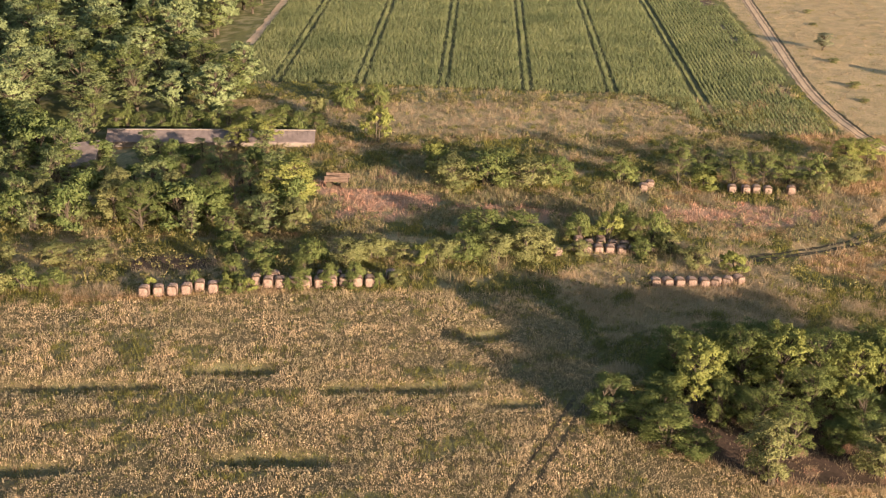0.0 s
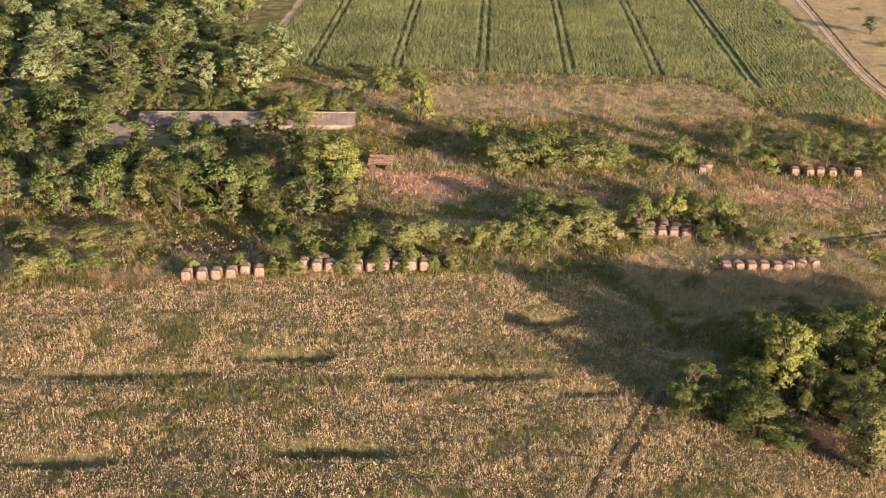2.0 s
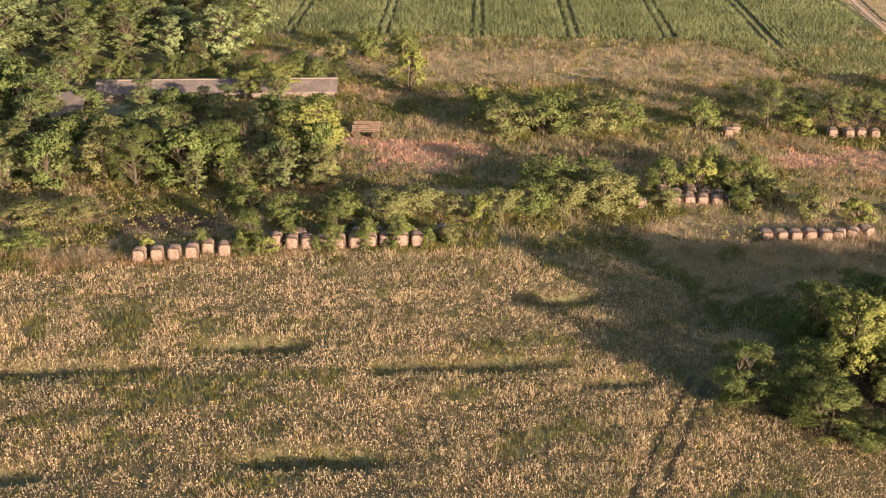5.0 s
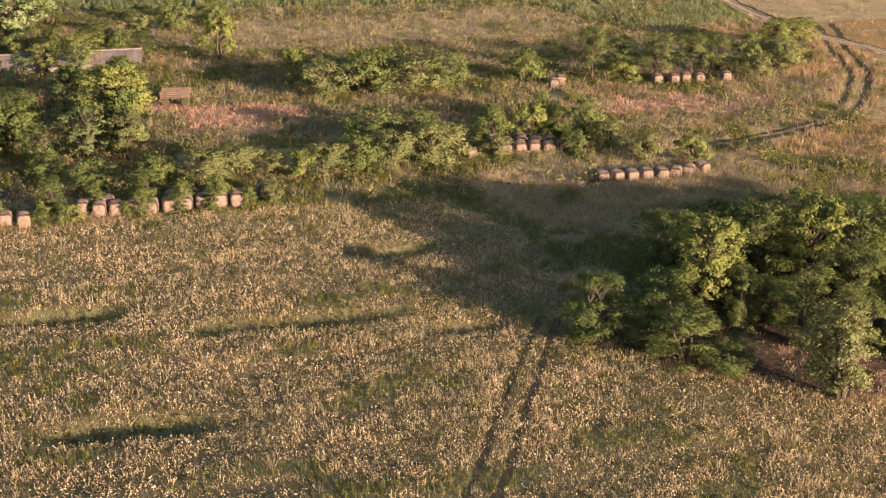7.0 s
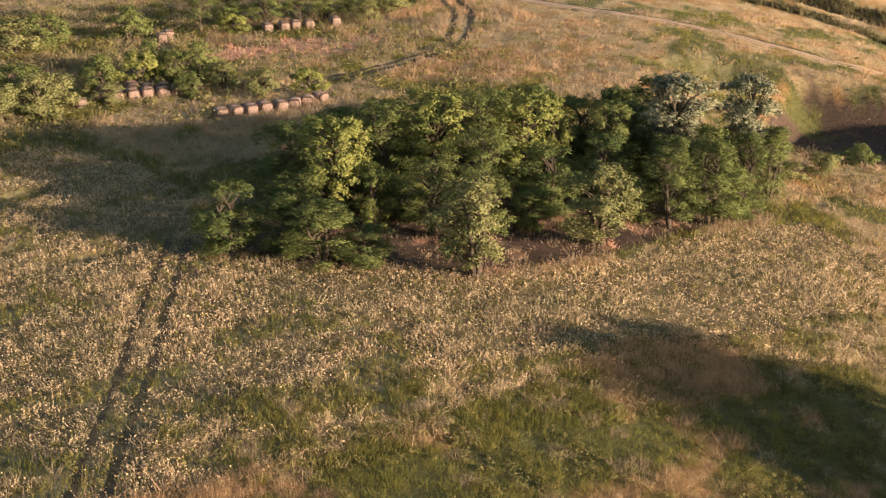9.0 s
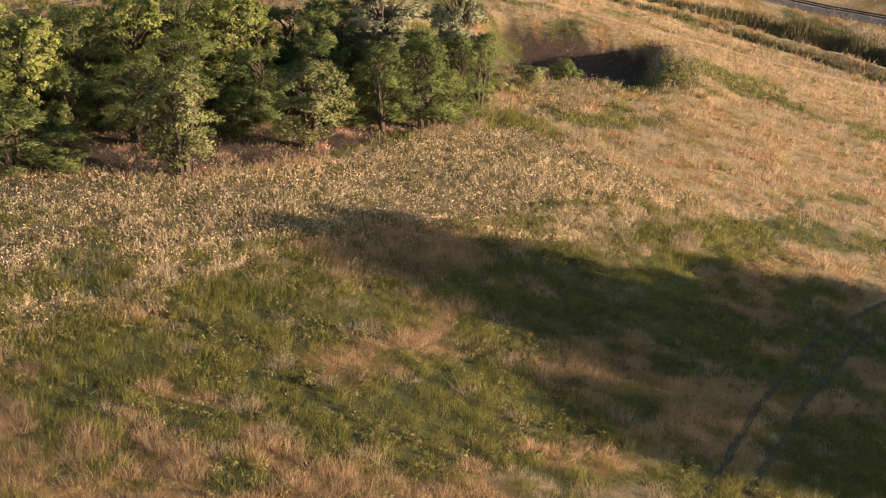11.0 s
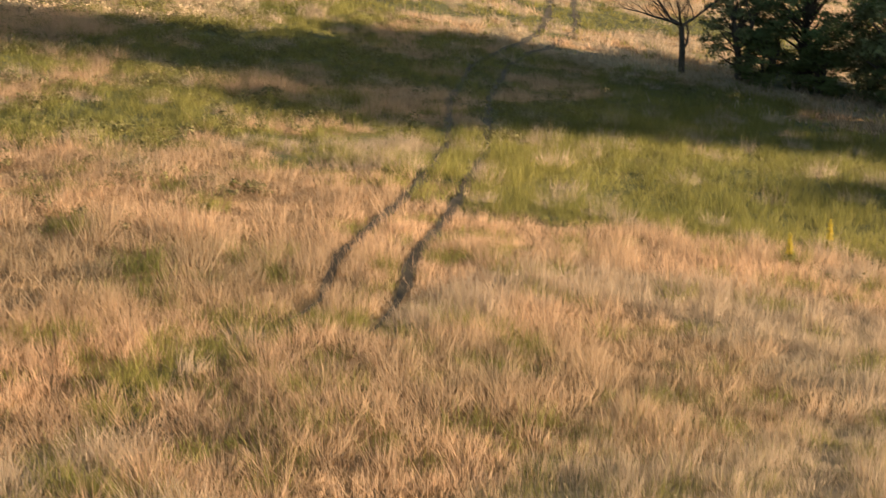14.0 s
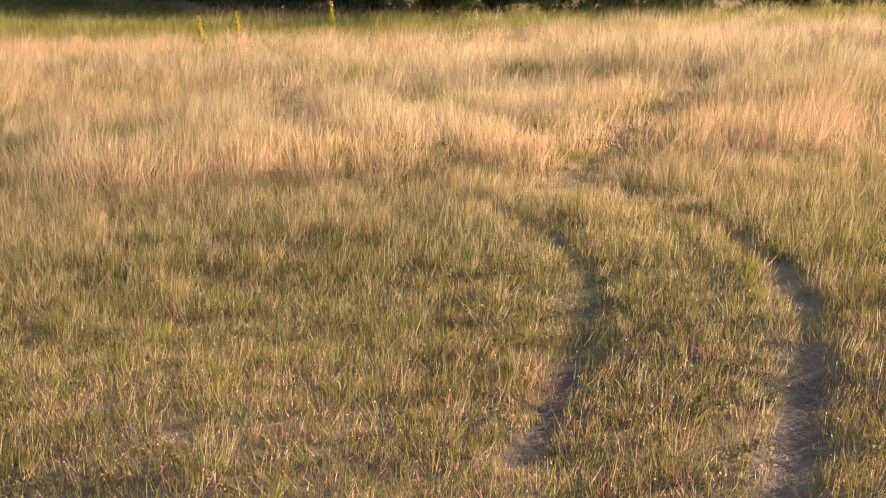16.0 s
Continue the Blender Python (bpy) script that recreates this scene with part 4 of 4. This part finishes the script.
# the copse in the wheat
COPSE = [("dark1", 22.6, 109.2, 4.6, 2.5), ("dark2", 25.5, 107.9, 3.8, 2.0), ("dark2", 26.9, 104.6, 4.0, 2.4), ("dark1", 29.0, 103.2, 2.6, 1.9), ("dark2", 27.6, 110.5, 4.2, 2.4), ("dark2", 36, 117, 5.2, 2.8), ("dark2", 42, 117.5, 5.4, 2.8), ("dark2", 48, 116.5, 5.2, 2.8), ("dark1", 54.5, 112.5, 5.6, 2.8), ("yel1", 30.8, 111.4, 7.4, 3.1),
         ("oli1", 34.2, 98.8, 6.4, 2.9), ("dark2", 32.5, 109, 4.6, 1.3), ("oli1", 44.5, 100.6, 5.7, 2.9), ("aca3", 54.2, 101.4, 6.0, 2.9), ("aca3", 51, 101.8, 5.6, 2.3), ("aca1", 51.9, 110.3, 6.4, 2.2),
         ("aca1", 36, 114.5, 7.2, 3.2), ("yel1", 39, 113.5, 7.6, 3.3), ("aca1", 42, 112.5, 7.8, 3.3), ("yel1", 45, 111.5, 7.4, 3.0), ("aca1", 40, 108, 6.4, 2.6), ("aca2", 35.5, 106.5, 5.4, 2.4),
         ("aca2", 37.3, 103.3, 5.4, 2.2), ("dark1", 44.5, 107, 5.0, 2.4), ("yel1", 48.5, 113, 6.4, 1.7), ("dark1", 49, 107, 5.2, 2.4),
         ("aca3", 56.5, 104.8, 5.8, 2.4), ("sil1", 56.3, 108.4, 8.6, 3.2), ("sil1", 61.8, 107, 8.4, 2.7), ("aca3", 62.8, 105, 5.2, 1.7), ("aca3", 58.2, 103.0, 5.6, 2.3), ("aca3", 61, 103.6, 5.2, 1.9), ("dark1", 54, 106, 5.0, 2.4), ("dark1", 29.5, 116, 5.2, 2.2)]
COPSE += [(("dark1", "dark2")[k % 2], 30 + 3.7 * k, 117.8 - 0.5 * k + (k % 3) * 0.5, 5.6 + 0.4 * (k % 3), 2.7) for k in range(9)]
for x, y, h, w in [(49.5, 104, 2.8, 1.8), (35, 110, 3.2, 2.2), (42, 105, 2.8, 1.8),
                   (46, 109, 3.4, 2.2), (33, 114, 3.4, 2.2), (57, 102, 2.4, 1.6), (60, 108, 3.2, 2.0), (40.5, 116, 3.6, 2.4), (45.5, 115, 3.6, 2.4), (50.5, 114.5, 3.6, 2.2)]:
    COPSE.append((rnd.choice(["dark1", "dark2", "dark2", "bush2"]), x, y, h, w))
for key, x, y, h, w in COPSE:
    K.plant(key, x, y, h, w, rnd.uniform(0, 6.28))


CLEARING = (-46.0, 206.0, 6.5, 5.0)


def wood(poly, spacing, keys, hlo, hhi, seed, wscale=0.47):
    """Trees over a stretch of ground, unevenly spaced."""
    r = random.Random(seed)
    x0, x1 = min(p[0] for p in poly), max(p[0] for p in poly)
    y0, y1 = min(p[1] for p in poly), max(p[1] for p in poly)
    y = y0
    while y < y1:
        x = x0 + r.uniform(0, spacing)
        while x < x1:
            px, py = x + r.uniform(-0.35, 0.35) * spacing, y + r.uniform(-0.35, 0.35) * spacing
            if inside(np.array([px]), np.array([py]), poly)[0] and ellipse(px, py, *CLEARING) > 1:
                h = r.uniform(hlo, hhi)
                K.plant(r.choice(keys), px, py, h, h * wscale * r.uniform(0.85, 1.2), r.uniform(0, 6.28))
            x += spacing
        y += spacing * 0.87


# the woodland behind the barn, and the thicket before it
wood([(-64, 213), (-18, 211), (-20, 231), (-29.5, 250), (-22, 340), (-95, 340)], 7.6, ["for1", "for2", "for3", "for2"], 7.0, 10.0, 3, 0.52)
wood([(-66, 172), (-39, 172), (-41, 206), (-68, 210)], 5.0, ["thk1", "for3", "thk2", "thk3"], 4.5, 7, 4)
wood([(-36, 176), (-9, 178), (-9, 191), (-38, 192)], 4.2, ["thk1", "thk3", "thk2", "thk3"], 2.6, 4.4, 5)
wood([(-64, 160), (-22, 160), (-18, 154), (-8, 156), (-6, 172), (-64, 172)], 4.4, ["thk1", "oli1", "thk2", "thk3"], 3.4, 6.0, 6)
for key, x, y, h, w in [("yel1", -9.5, 166, 7.5, 4.6), ("aca1", -19, 163, 6.0, 3.2), ("oli1", -30, 164, 6.4, 3.0), ("aca1", -27, 160, 6.5, 3.2)]:
    K.plant(key, x, y, h, w, rnd.uniform(0, 6.28))


# ---- hay bales ----
def hay_bale(seed):
    """A sagging round bale lying on its side, slumped almost square, its flat end to the field."""
    r = random.Random(seed)
    thing = new("hay_bale")
    tagged(thing, "weathered pinkish-brown round hay bale in a long row", "hay bale", "hay bales at the field edge")

    def slump(y, rad, n=24):
        ring = []
        for k in range(n):
            a = 2 * math.pi * k / n
            c, d = math.cos(a), math.sin(a)
            q = rad * (1 + r.uniform(-0.035, 0.035)) / (abs(c) ** 4.2 + abs(d) ** 4.2) ** (1 / 4.2)
            ring.append(Vector((q * c * 0.94, y + r.uniform(-0.02, 0.02), 0.6 + 1.0 * q * d + 0.03 * y)))
        return ring

    def skin(rings, cap=None):
        bm = bmesh.new()
        loops = [[bm.verts.new(p) for p in ring] for ring in rings]
        n = len(loops[0])
        for lo, hi in zip(loops, loops[1:]):
            for k in range(n):
                bm.faces.new((lo[k], lo[(k + 1) % n], hi[(k + 1) % n], hi[k]))
        if cap is not None:
            mid = bm.verts.new(cap)
            for k in range(n):
                bm.faces.new((loops[-1][k], loops[-1][(k + 1) % n], mid))
        bmesh.ops.recalc_face_normals(bm, faces=bm.faces)
        return bm

    part("body", skin([slump(y, rad) for y, rad in ((-0.47, 0.6), (-0.3, 0.625), (0, 0.63), (0.3, 0.625), (0.47, 0.6))]), HAY, thing, smooth=True)
    for s in (-1, 1):
        part("worn_edge", skin([slump(s * y, rad) for y, rad in ((0.36, 0.6), (0.44, 0.622), (0.56, 0.6), (0.6, 0.5))]), HAY_EDGE, thing, "dark rotted edge", smooth=True)
        part("end_face", skin([slump(s * y, rad) for y, rad in ((0.585, 0.515), (0.64, 0.46), (0.66, 0.28))], Vector((0, s * 0.665, 0.6))), HAY_END, thing, smooth=True)
    return thing


BALE = [hay_bale(1), hay_bale(2), hay_bale(3)]
BALE_USED = set()
bale_rnd = random.Random(12)


def put_bale(x, y, up=0.0, turn=None, sunk=0.04):
    k = bale_rnd.randrange(3)
    m = Matrix.Translation((x, y, on_ground(x, y) + up - sunk)) @ Matrix.Rotation(bale_rnd.uniform(-0.15, 0.15) if turn is None else turn, 4, "Z")
    if k in BALE_USED:
        ob = copy_thing(BALE[k], m)
    else:
        ob = BALE[k]
        ob.matrix_basis = m
        BALE_USED.add(k)
    return ob


for x, y, tiers in [(-23.5, 138.9, 1), (-22.0, 139.1, 1), (-20.5, 139.2, 1), (-19.0, 139.4, 1), (-17.7, 140.4, 1), (-16.2, 139.9, 1), (-12.9, 141.0, 1), (-11.7, 142.2, 1), (-10.3, 141.3, 1), (-9.0, 141.2, 1), (-7.5, 141.4, 1), (-6.1, 141.4, 1),
                    (-4.7, 141.3, 1), (-3.3, 141.4, 1), (-1.9, 141.5, 1), (-0.5, 141.5, 1), (0.9, 141.4, 1), (3.3, 143.2, 1), (-4.4, 142.9, 1), (-1.2, 143, 1), (-2.8, 143, 1), (-9.7, 142.8, 1)]:
    for t in range(tiers):
        put_bale(x + 0.08 * t, y + 0.12 * t, 1.08 * t)
for x, y in [(23.0, 151.8), (33.1, 142.7), (34.5, 142.9), (35.9, 142.9), (37.3, 143.0), (38.7, 142.8), (40.1, 143.0), (41.5, 143.4), (42.9, 143.8)]:
    put_bale(x, y, sunk=0.42, turn=bale_rnd.uniform(-0.5, 0.5))
for x, y in [(25.4, 153), (26.8, 153.2), (28.2, 153.1), (29.6, 153.1), (31, 152.9), (32.4, 152.9), (34.5, 153.3), (27.3, 154.8), (28.8, 154.8), (30.2, 154.7), (31.6, 154.6), (26.2, 156), (29, 156.3)]:
    put_bale(x, y, sunk=0.42)
for x, y, tiers in [(38.2, 177.3, 1), (39.3, 178.6, 1), (50.3, 177, 1), (52.1, 176.6, 1), (53.6, 176.8, 1), (55.1, 176.5, 1), (58.4, 176.6, 1)]:
    for t in range(tiers):
        put_bale(x, y + 0.2 * t, 1.08 * t)

# bushes about the bales and over the waste ground
BUSHES = [("bush1", 9, 149, 2.4, 2.2), ("bush2", 12, 150, 2.6, 2.6), ("bush1", 15.5, 150, 2.8, 2.6), ("bush1", 19, 150.5, 3.0, 2.8), ("bush1", 21, 152, 2.6, 2.4), ("bush3", 7, 148, 2.0, 1.5), ("bush2", 15, 157, 3.0, 3.2), ("bush2", 19, 158, 2.6, 3.0),
          ("bush2", 26.5, 157, 2.8, 1.9), ("bush3", 30, 157, 2.8, 1.9), ("dark2", 33, 156.5, 3.4, 1.7), ("bush2", 35.5, 156, 3.4, 1.9), ("bush2", 32, 160, 3.2, 1.8), ("bush1", 39, 148, 2.2, 1.8), ("bush3", 43, 147, 2.0, 1.6),
          ("bush1", 12, 177, 3.4, 3.4), ("bush2", 17, 179, 3.8, 3.8), ("bush1", 22, 178, 3.2, 3.6), ("bush2", 26, 181, 3.0, 3.0), ("bush1", 13, 183, 3.0, 3.0), ("bush3", 10, 186, 3.2, 2.2), ("bush2", 20, 186, 2.6, 3.2),
          ("bush2", 35.5, 180.5, 3.2, 2.4), ("aca1", 43.5, 180, 6.4, 2.4), ("dark1", 48, 184, 4.2, 2.4), ("aca2", 51.5, 180.5, 5.2, 2.6), ("aca1", 55.5, 180, 5.0, 2.6), ("aca2", 59, 181, 4.6, 2.6), ("bush2", 63, 181, 3.6, 2.4), ("bush1", 66.5, 180, 3.2, 2.2),
          ("yel1", 70, 189, 4.2, 2.8), ("yel1", 73.5, 190, 4.0, 2.6), ("bush1", 62, 176, 2.4, 1.8), ("bush1", 69, 183, 2.2, 2.0), ("bush3", 46.5, 178, 2.0, 1.8),
          ("dark2", -14.2, 142.6, 3.4, 1.3), ("bush3", -14.6, 140.6, 2.0, 1.2), ("dark2", -10.6, 142.4, 2.8, 1.0), ("dark2", -6.7, 142.6, 3.4, 1.4), ("bush2", -3.6, 142.4, 2.4, 1.4), ("bush2", -0.8, 142.3, 2.6, 1.5), ("bush3", -23.0, 140.2, 1.8, 0.9),
          ("bush1", -1.5, 148, 2.6, 2.6), ("bush1", 1.5, 150, 2.4, 2.4), ("bush2", -6, 149, 2.8, 2.6), ("bush2", -11, 148, 3.0, 2.8), ("bush1", 4.5, 149, 1.8, 1.6), ("bush2", -37, 141, 3.0, 2.6), ("bush1", -40, 139.5, 2.8, 2.8), ("bush2", -33.5, 141.5, 2.2, 2.0),
          ("bush1", -36, 150, 2.2, 3.0), ("bush1", -31, 150.5, 2.2, 3.0), ("bush1", -42, 149, 2.4, 3.0), ("bush2", -15, 152, 2.6, 2.4), ("sil1", 91.9, 270.6, 3.6, 2.2), ("bush2", 101, 246, 2, 2), ("bush3", 2.2, 201, 4.5, 2.0), ("yel1", -14.5, 197, 4.6, 2.6), ("yel1", -18.5, 196, 4.2, 2.2),
          ("bush2", -3, 222, 3.5, 2.4), ("bush2", 2, 224, 3.0, 2.0), ("bush1", -8, 214, 4.0, 2.6), ("bush1", 66, 107, 1.6, 1.6), ("bush1", 70, 108, 1.8, 1.8), ("bush2", 75, 109, 1.8, 1.6), ("bush1", 79, 109, 1.6, 1.8), ("bush1", 84, 110, 1.4, 1.6)]
for k in range(15):
    BUSHES.append((("dark2", "bush2", "aca3")[k % 3], -38 + 2.15 * k + 0.5 * math.sin(k * 5.1), 206.6 + 0.7 * math.sin(k * 2.3), 3.6 + 0.7 * math.sin(k * 1.7), 1.8))
BUSHES += [("yel1", -53.5, 205.5, 5.0, 2.6), ("dark2", -13.2, 139.6, 2.0, 0.9), ("dark2", -14.8, 139.4, 1.6, 0.9), ("bush3", -12.4, 140.0, 1.7, 1.0), ("bush2", -8.2, 140.3, 1.5, 0.7), ("dark2", -6.8, 140.4, 2.6, 1.0), ("dark2", -4.0, 140.5, 1.9, 0.9), ("dark2", -1.2, 140.5, 2.0, 1.0), ("bush2", 1.9, 141.0, 1.8, 1.0), ("bush1", 3.9, 141.6, 1.9, 1.3), ("bush2", -18.3, 140.8, 2.2, 1.1),
           ("bush1", 25.5, 151.5, 1.6, 1.4), ("bush2", 33.4, 151.8, 1.8, 1.5), ("bush1", 36.5, 152.4, 2.2, 1.8), ("bush1", 101, 312, 0.8, 1.0), ("bush1", 90.5, 259.5, 0.7, 1.2), ("bush1", 87.8, 239, 0.9, 1.3), ("bush1", 86, 228, 0.6, 1.0), ("bush1", 98, 297, 0.5, 1.0)]
for key, x, y, h, w in BUSHES:
    grown = 1.25 if y > 146 and key.startswith("bush") and x > -5 else 1.0
    K.plant(key, x, y, h * grown, w * grown, rnd.uniform(0, 6.28))

# the line of trees on the slope; southernmost ones, out of view, added to cast shade
for key, x, y, h, w in [("oli1", 66.5, 58.5, 5.2, 2.6), ("row2", 68, 55.5, 6.5, 3.4), ("row1", 67.5, 50, 10, 4.2), ("row2", 68, 44.5, 17.5, 5.0), ("row1", 68, 38.5, 19.5, 5.6), ("row1", 69, 32, 20, 5.8), ("row2", 69, 26.5, 18, 5.4), ("row1", 65, 18.5, 17.5, 5.2), ("row2", 67, 12, 18, 5.2), ("row1", 68.5, 22.5, 18, 5.2),
                        ("row2", 74, 51, 9, 4.2), ("row1", 75, 45, 13, 4.8), ("row2", 75.5, 37.5, 14, 5.0), ("row2", 57, 1, 13.5, 5.0), ("row1", 62, -3, 15, 5.0)]:
    K.plant(key, x, y, h, w, rnd.uniform(0, 6.28))


for k in range(16):
    y = 57 - k * 2.7
    K.plant(rnd.choice(["dark2", "bush2", "bush1", "dark1"]), 67.5 + rnd.uniform(-1.4, 1.8), y, rnd.uniform(2.2, 3.6), rnd.uniform(1.8, 2.6), rnd.uniform(0, 6.28))


def dead_tree(name, x, y, high, seed, label, bark):
    """A bare tree: trunk, limbs and forked twigs."""
    r = random.Random(seed)
    thing = new(name)
    tagged(thing, label, "tree")
    thing.location = (x, y, on_ground(x, y) - 0.1)

    def limb(bm, root, way, length, rad, depth):
        pts, radii, p, d = [root], [rad], root, way.normalized()
        for k in range(4):
            d = (d + Vector((r.uniform(-0.3, 0.3), r.uniform(-0.3, 0.3), r.uniform(-0.1, 0.22)))).normalized()
            p = p + d * length / 4
            pts.append(p)
            radii.append(rad * (1 - 0.2 * (k + 1)))
        tube(bm, pts, radii, 6 if depth < 2 else 4)
        if depth < 4:
            for k in range(1, 5):
                for _ in range(2 if depth < 3 else 1):
                    side = Vector((r.uniform(-1, 1), r.uniform(-1, 1), r.uniform(-0.1, 0.7)))
                    limb(bm, pts[k], d + side * 0.9, length * r.uniform(0.42, 0.62), radii[k] * 0.55, depth + 1)

    bm = bmesh.new()
    base = [Vector((0, 0, -0.2)), Vector((0.05, 0.02, high * 0.2)), Vector((0.02, 0.1, high * 0.42))]
    tube(bm, base, [0.035 * high, 0.028 * high, 0.024 * high], 8)
    part("trunk", bm, bark, thing)
    for k in range(5):
        a = k * 1.256 + r.uniform(-0.3, 0.3)
        bm = bmesh.new()
        limb(bm, base[2] if k else base[1], Vector((math.cos(a), math.sin(a), r.uniform(0.25, 1.0))), high * r.uniform(0.4, 0.55), 0.014 * high, 1)
        part("branch", bm, bark, thing)
    return thing


dead_tree("dead_tree", 64.6, 61.2, 6.4, 3, "bare dead tree at the end of a tree line", BARK)
dead_tree("dead_tree", -16.8, 171, 4.6, 8, "bare reddish dead tree above the thicket", DEAD_BARK)


# ---- barn and timber ----
def barn():
    thing = new("barn")
    tagged(thing, "long low barn with a worn grey-brown roof", "barn")
    L0, L1, y0, y1, z0 = -38.2, -7.4, 197.4, 203.4, -0.6
    bm = bmesh.new()
    box(bm, L0 + 0.3, L1 - 0.3, y0 + 0.4, y1 - 0.4, z0 - 0.4, z0 + 0.8)
    part("wall", bm, PLASTER, thing, "stained plaster wall")
    for name, ya, yb, side in (("roof_front", y0, 200.4, 1), ("roof_back", 200.4, y1, -1)):
        bm = bmesh.new()
        za, zb = (z0 + 0.75, z0 + 1.85) if side > 0 else (z0 + 1.85, z0 + 0.75)
        q = [(L0, ya, za), (L1, ya, za), (L1, yb, zb), (L0, yb, zb)]
        lo = [bm.verts.new(p) for p in q]
        hi = [bm.verts.new((p[0], p[1], p[2] + 0.12)) for p in q]
        bm.faces.new(lo[::-1])
        bm.faces.new(hi)
        for k in range(4):
            bm.faces.new((lo[k], lo[(k + 1) % 4], hi[(k + 1) % 4], hi[k]))
        roof = part(name, bm, ROOF, thing)
        if side > 0:
            for k in range(42):
                bm = bmesh.new()
                x = L0 + 0.35 + k * (L1 - L0 - 0.7) / 41
                q = [(x - 0.04, ya - 0.03, za + 0.12), (x + 0.04, ya - 0.03, za + 0.12), (x + 0.04, yb - 0.05, zb + 0.12), (x - 0.04, yb - 0.05, zb + 0.12)]
                lo = [bm.verts.new(p) for p in q]
                hi = [bm.verts.new((p[0], p[1], p[2] + 0.025)) for p in q]
                bm.faces.new(hi)
                for e in range(4):
                    bm.faces.new((lo[e], lo[(e + 1) % 4], hi[(e + 1) % 4], hi[e]))
                part("batten", bm, ROOF, roof)
    bm = bmesh.new()
    box(bm, L0 - 0.1, L1 + 0.1, 200.2, 200.6, z0 + 1.93, z0 + 2.04)
    part("ridge", bm, PLASTER, thing, "pale ridge capping")
    for x in (L0 + 0.15, L1 - 0.15):
        for k in range(7):
            y = y0 + 0.2 + k * 0.8
            top = z0 + 1.8 - abs(y + 0.37 - 200.4) * 0.37
            bm = bmesh.new()
            box(bm, x - 0.04, x + 0.04, y, y + 0.74, z0 - 0.3, top)
            part("gable_board", bm, OLD_WOOD, thing)
    return thing


barn()


def shed():
    thing = new("shed")
    tagged(thing, "small ruined shed with a purple-brown lean-to roof", "shed")
    bm = bmesh.new()
    box(bm, -41.6, -37.2, 182.5, 187, -0.8, 1.5)
    part("wall", bm, PLASTER, thing)
    bm = bmesh.new()
    box(bm, -2.6, 2.6, -2.9, 2.9, 0, 0.14, Matrix.Translation((-39.4, 184.8, 1.9)) @ Matrix.Rotation(0.35, 4, "X") @ Matrix.Rotation(-0.12, 4, "Y"))
    part("roof", bm, ROOF, thing)


shed()


def trailer():
    """A derelict farm trailer."""
    thing = new("farm_trailer")
    tagged(thing, "derelict wooden farm trailer among weeds", "trailer")
    thing.matrix_basis = Matrix.Translation((-3.6, 178, on_ground(-3.6, 178))) @ Matrix.Rotation(-0.1, 4, "Z")
    bm = bmesh.new()
    box(bm, -1.6, 1.6, -0.9, 0.9, 0.8, 0.92)
    part("bed", bm, OLD_WOOD, thing)
    for y in (-0.9, 0.84):
        for k in range(3):
            bm = bmesh.new()
            box(bm, -1.6, 1.6, y, y + 0.06, 0.95 + 0.22 * k, 1.14 + 0.22 * k)
            part("side_board", bm, OLD_WOOD, thing)
    for x in (-1.0, 1.0):
        for y in (-0.95, 0.95):
            bm = bmesh.new()
            bmesh.ops.create_cone(bm, cap_ends=True, segments=18, radius1=0.4, radius2=0.4, depth=0.2, matrix=Matrix.Translation((x, y, 0.4)) @ Matrix.Rotation(math.pi / 2, 4, "X"))
            part("wheel", bm, SHADED_SOIL, thing)


trailer()


# small things of the meadow
def mullein(x, y, high, seed):
    r = random.Random(seed)
    thing = new("mullein")
    tagged(thing, "tall yellow-flowering mullein stalk in the grass", "wildflower", "yellow wildflowers in the meadow")
    thing.location = (x, y, on_ground(x, y))
    bm = bmesh.new()
    tube(bm, [Vector((0, 0, -0.05)), Vector((0.02, 0, high * 0.5)), Vector((0, 0.02, high))], [0.025, 0.02, 0.01], 5)
    part("stalk", bm, GREEN_GRASS, thing)
    rng = np.random.default_rng(seed)
    blobs = [(0, 0, high * (0.4 + 0.08 * k), 0.09 - 0.006 * k) for k in range(8)]
    v, soft = leaf_cloud(rng, blobs, 260, 0.03)
    f = new("flower_spike", mesh_from("flower_spike", v, np.arange(len(v)).reshape(-1, 3), YELLOW_BLOOM))
    f.parent = thing
    v, soft = leaf_cloud(rng, [(0, 0, 0.1, 0.2)], 40, 0.1)
    f = new("basal_leaves", mesh_from("basal_leaves", v, np.arange(len(v)).reshape(-1, 3), GREEN_GRASS))
    f.parent = thing


for k, (x, y) in enumerate([(19.8, 43.2), (22.0, 42.9), (27.5, 41.6)]):
    mullein(x, y, 0.7 + 0.08 * k, k)
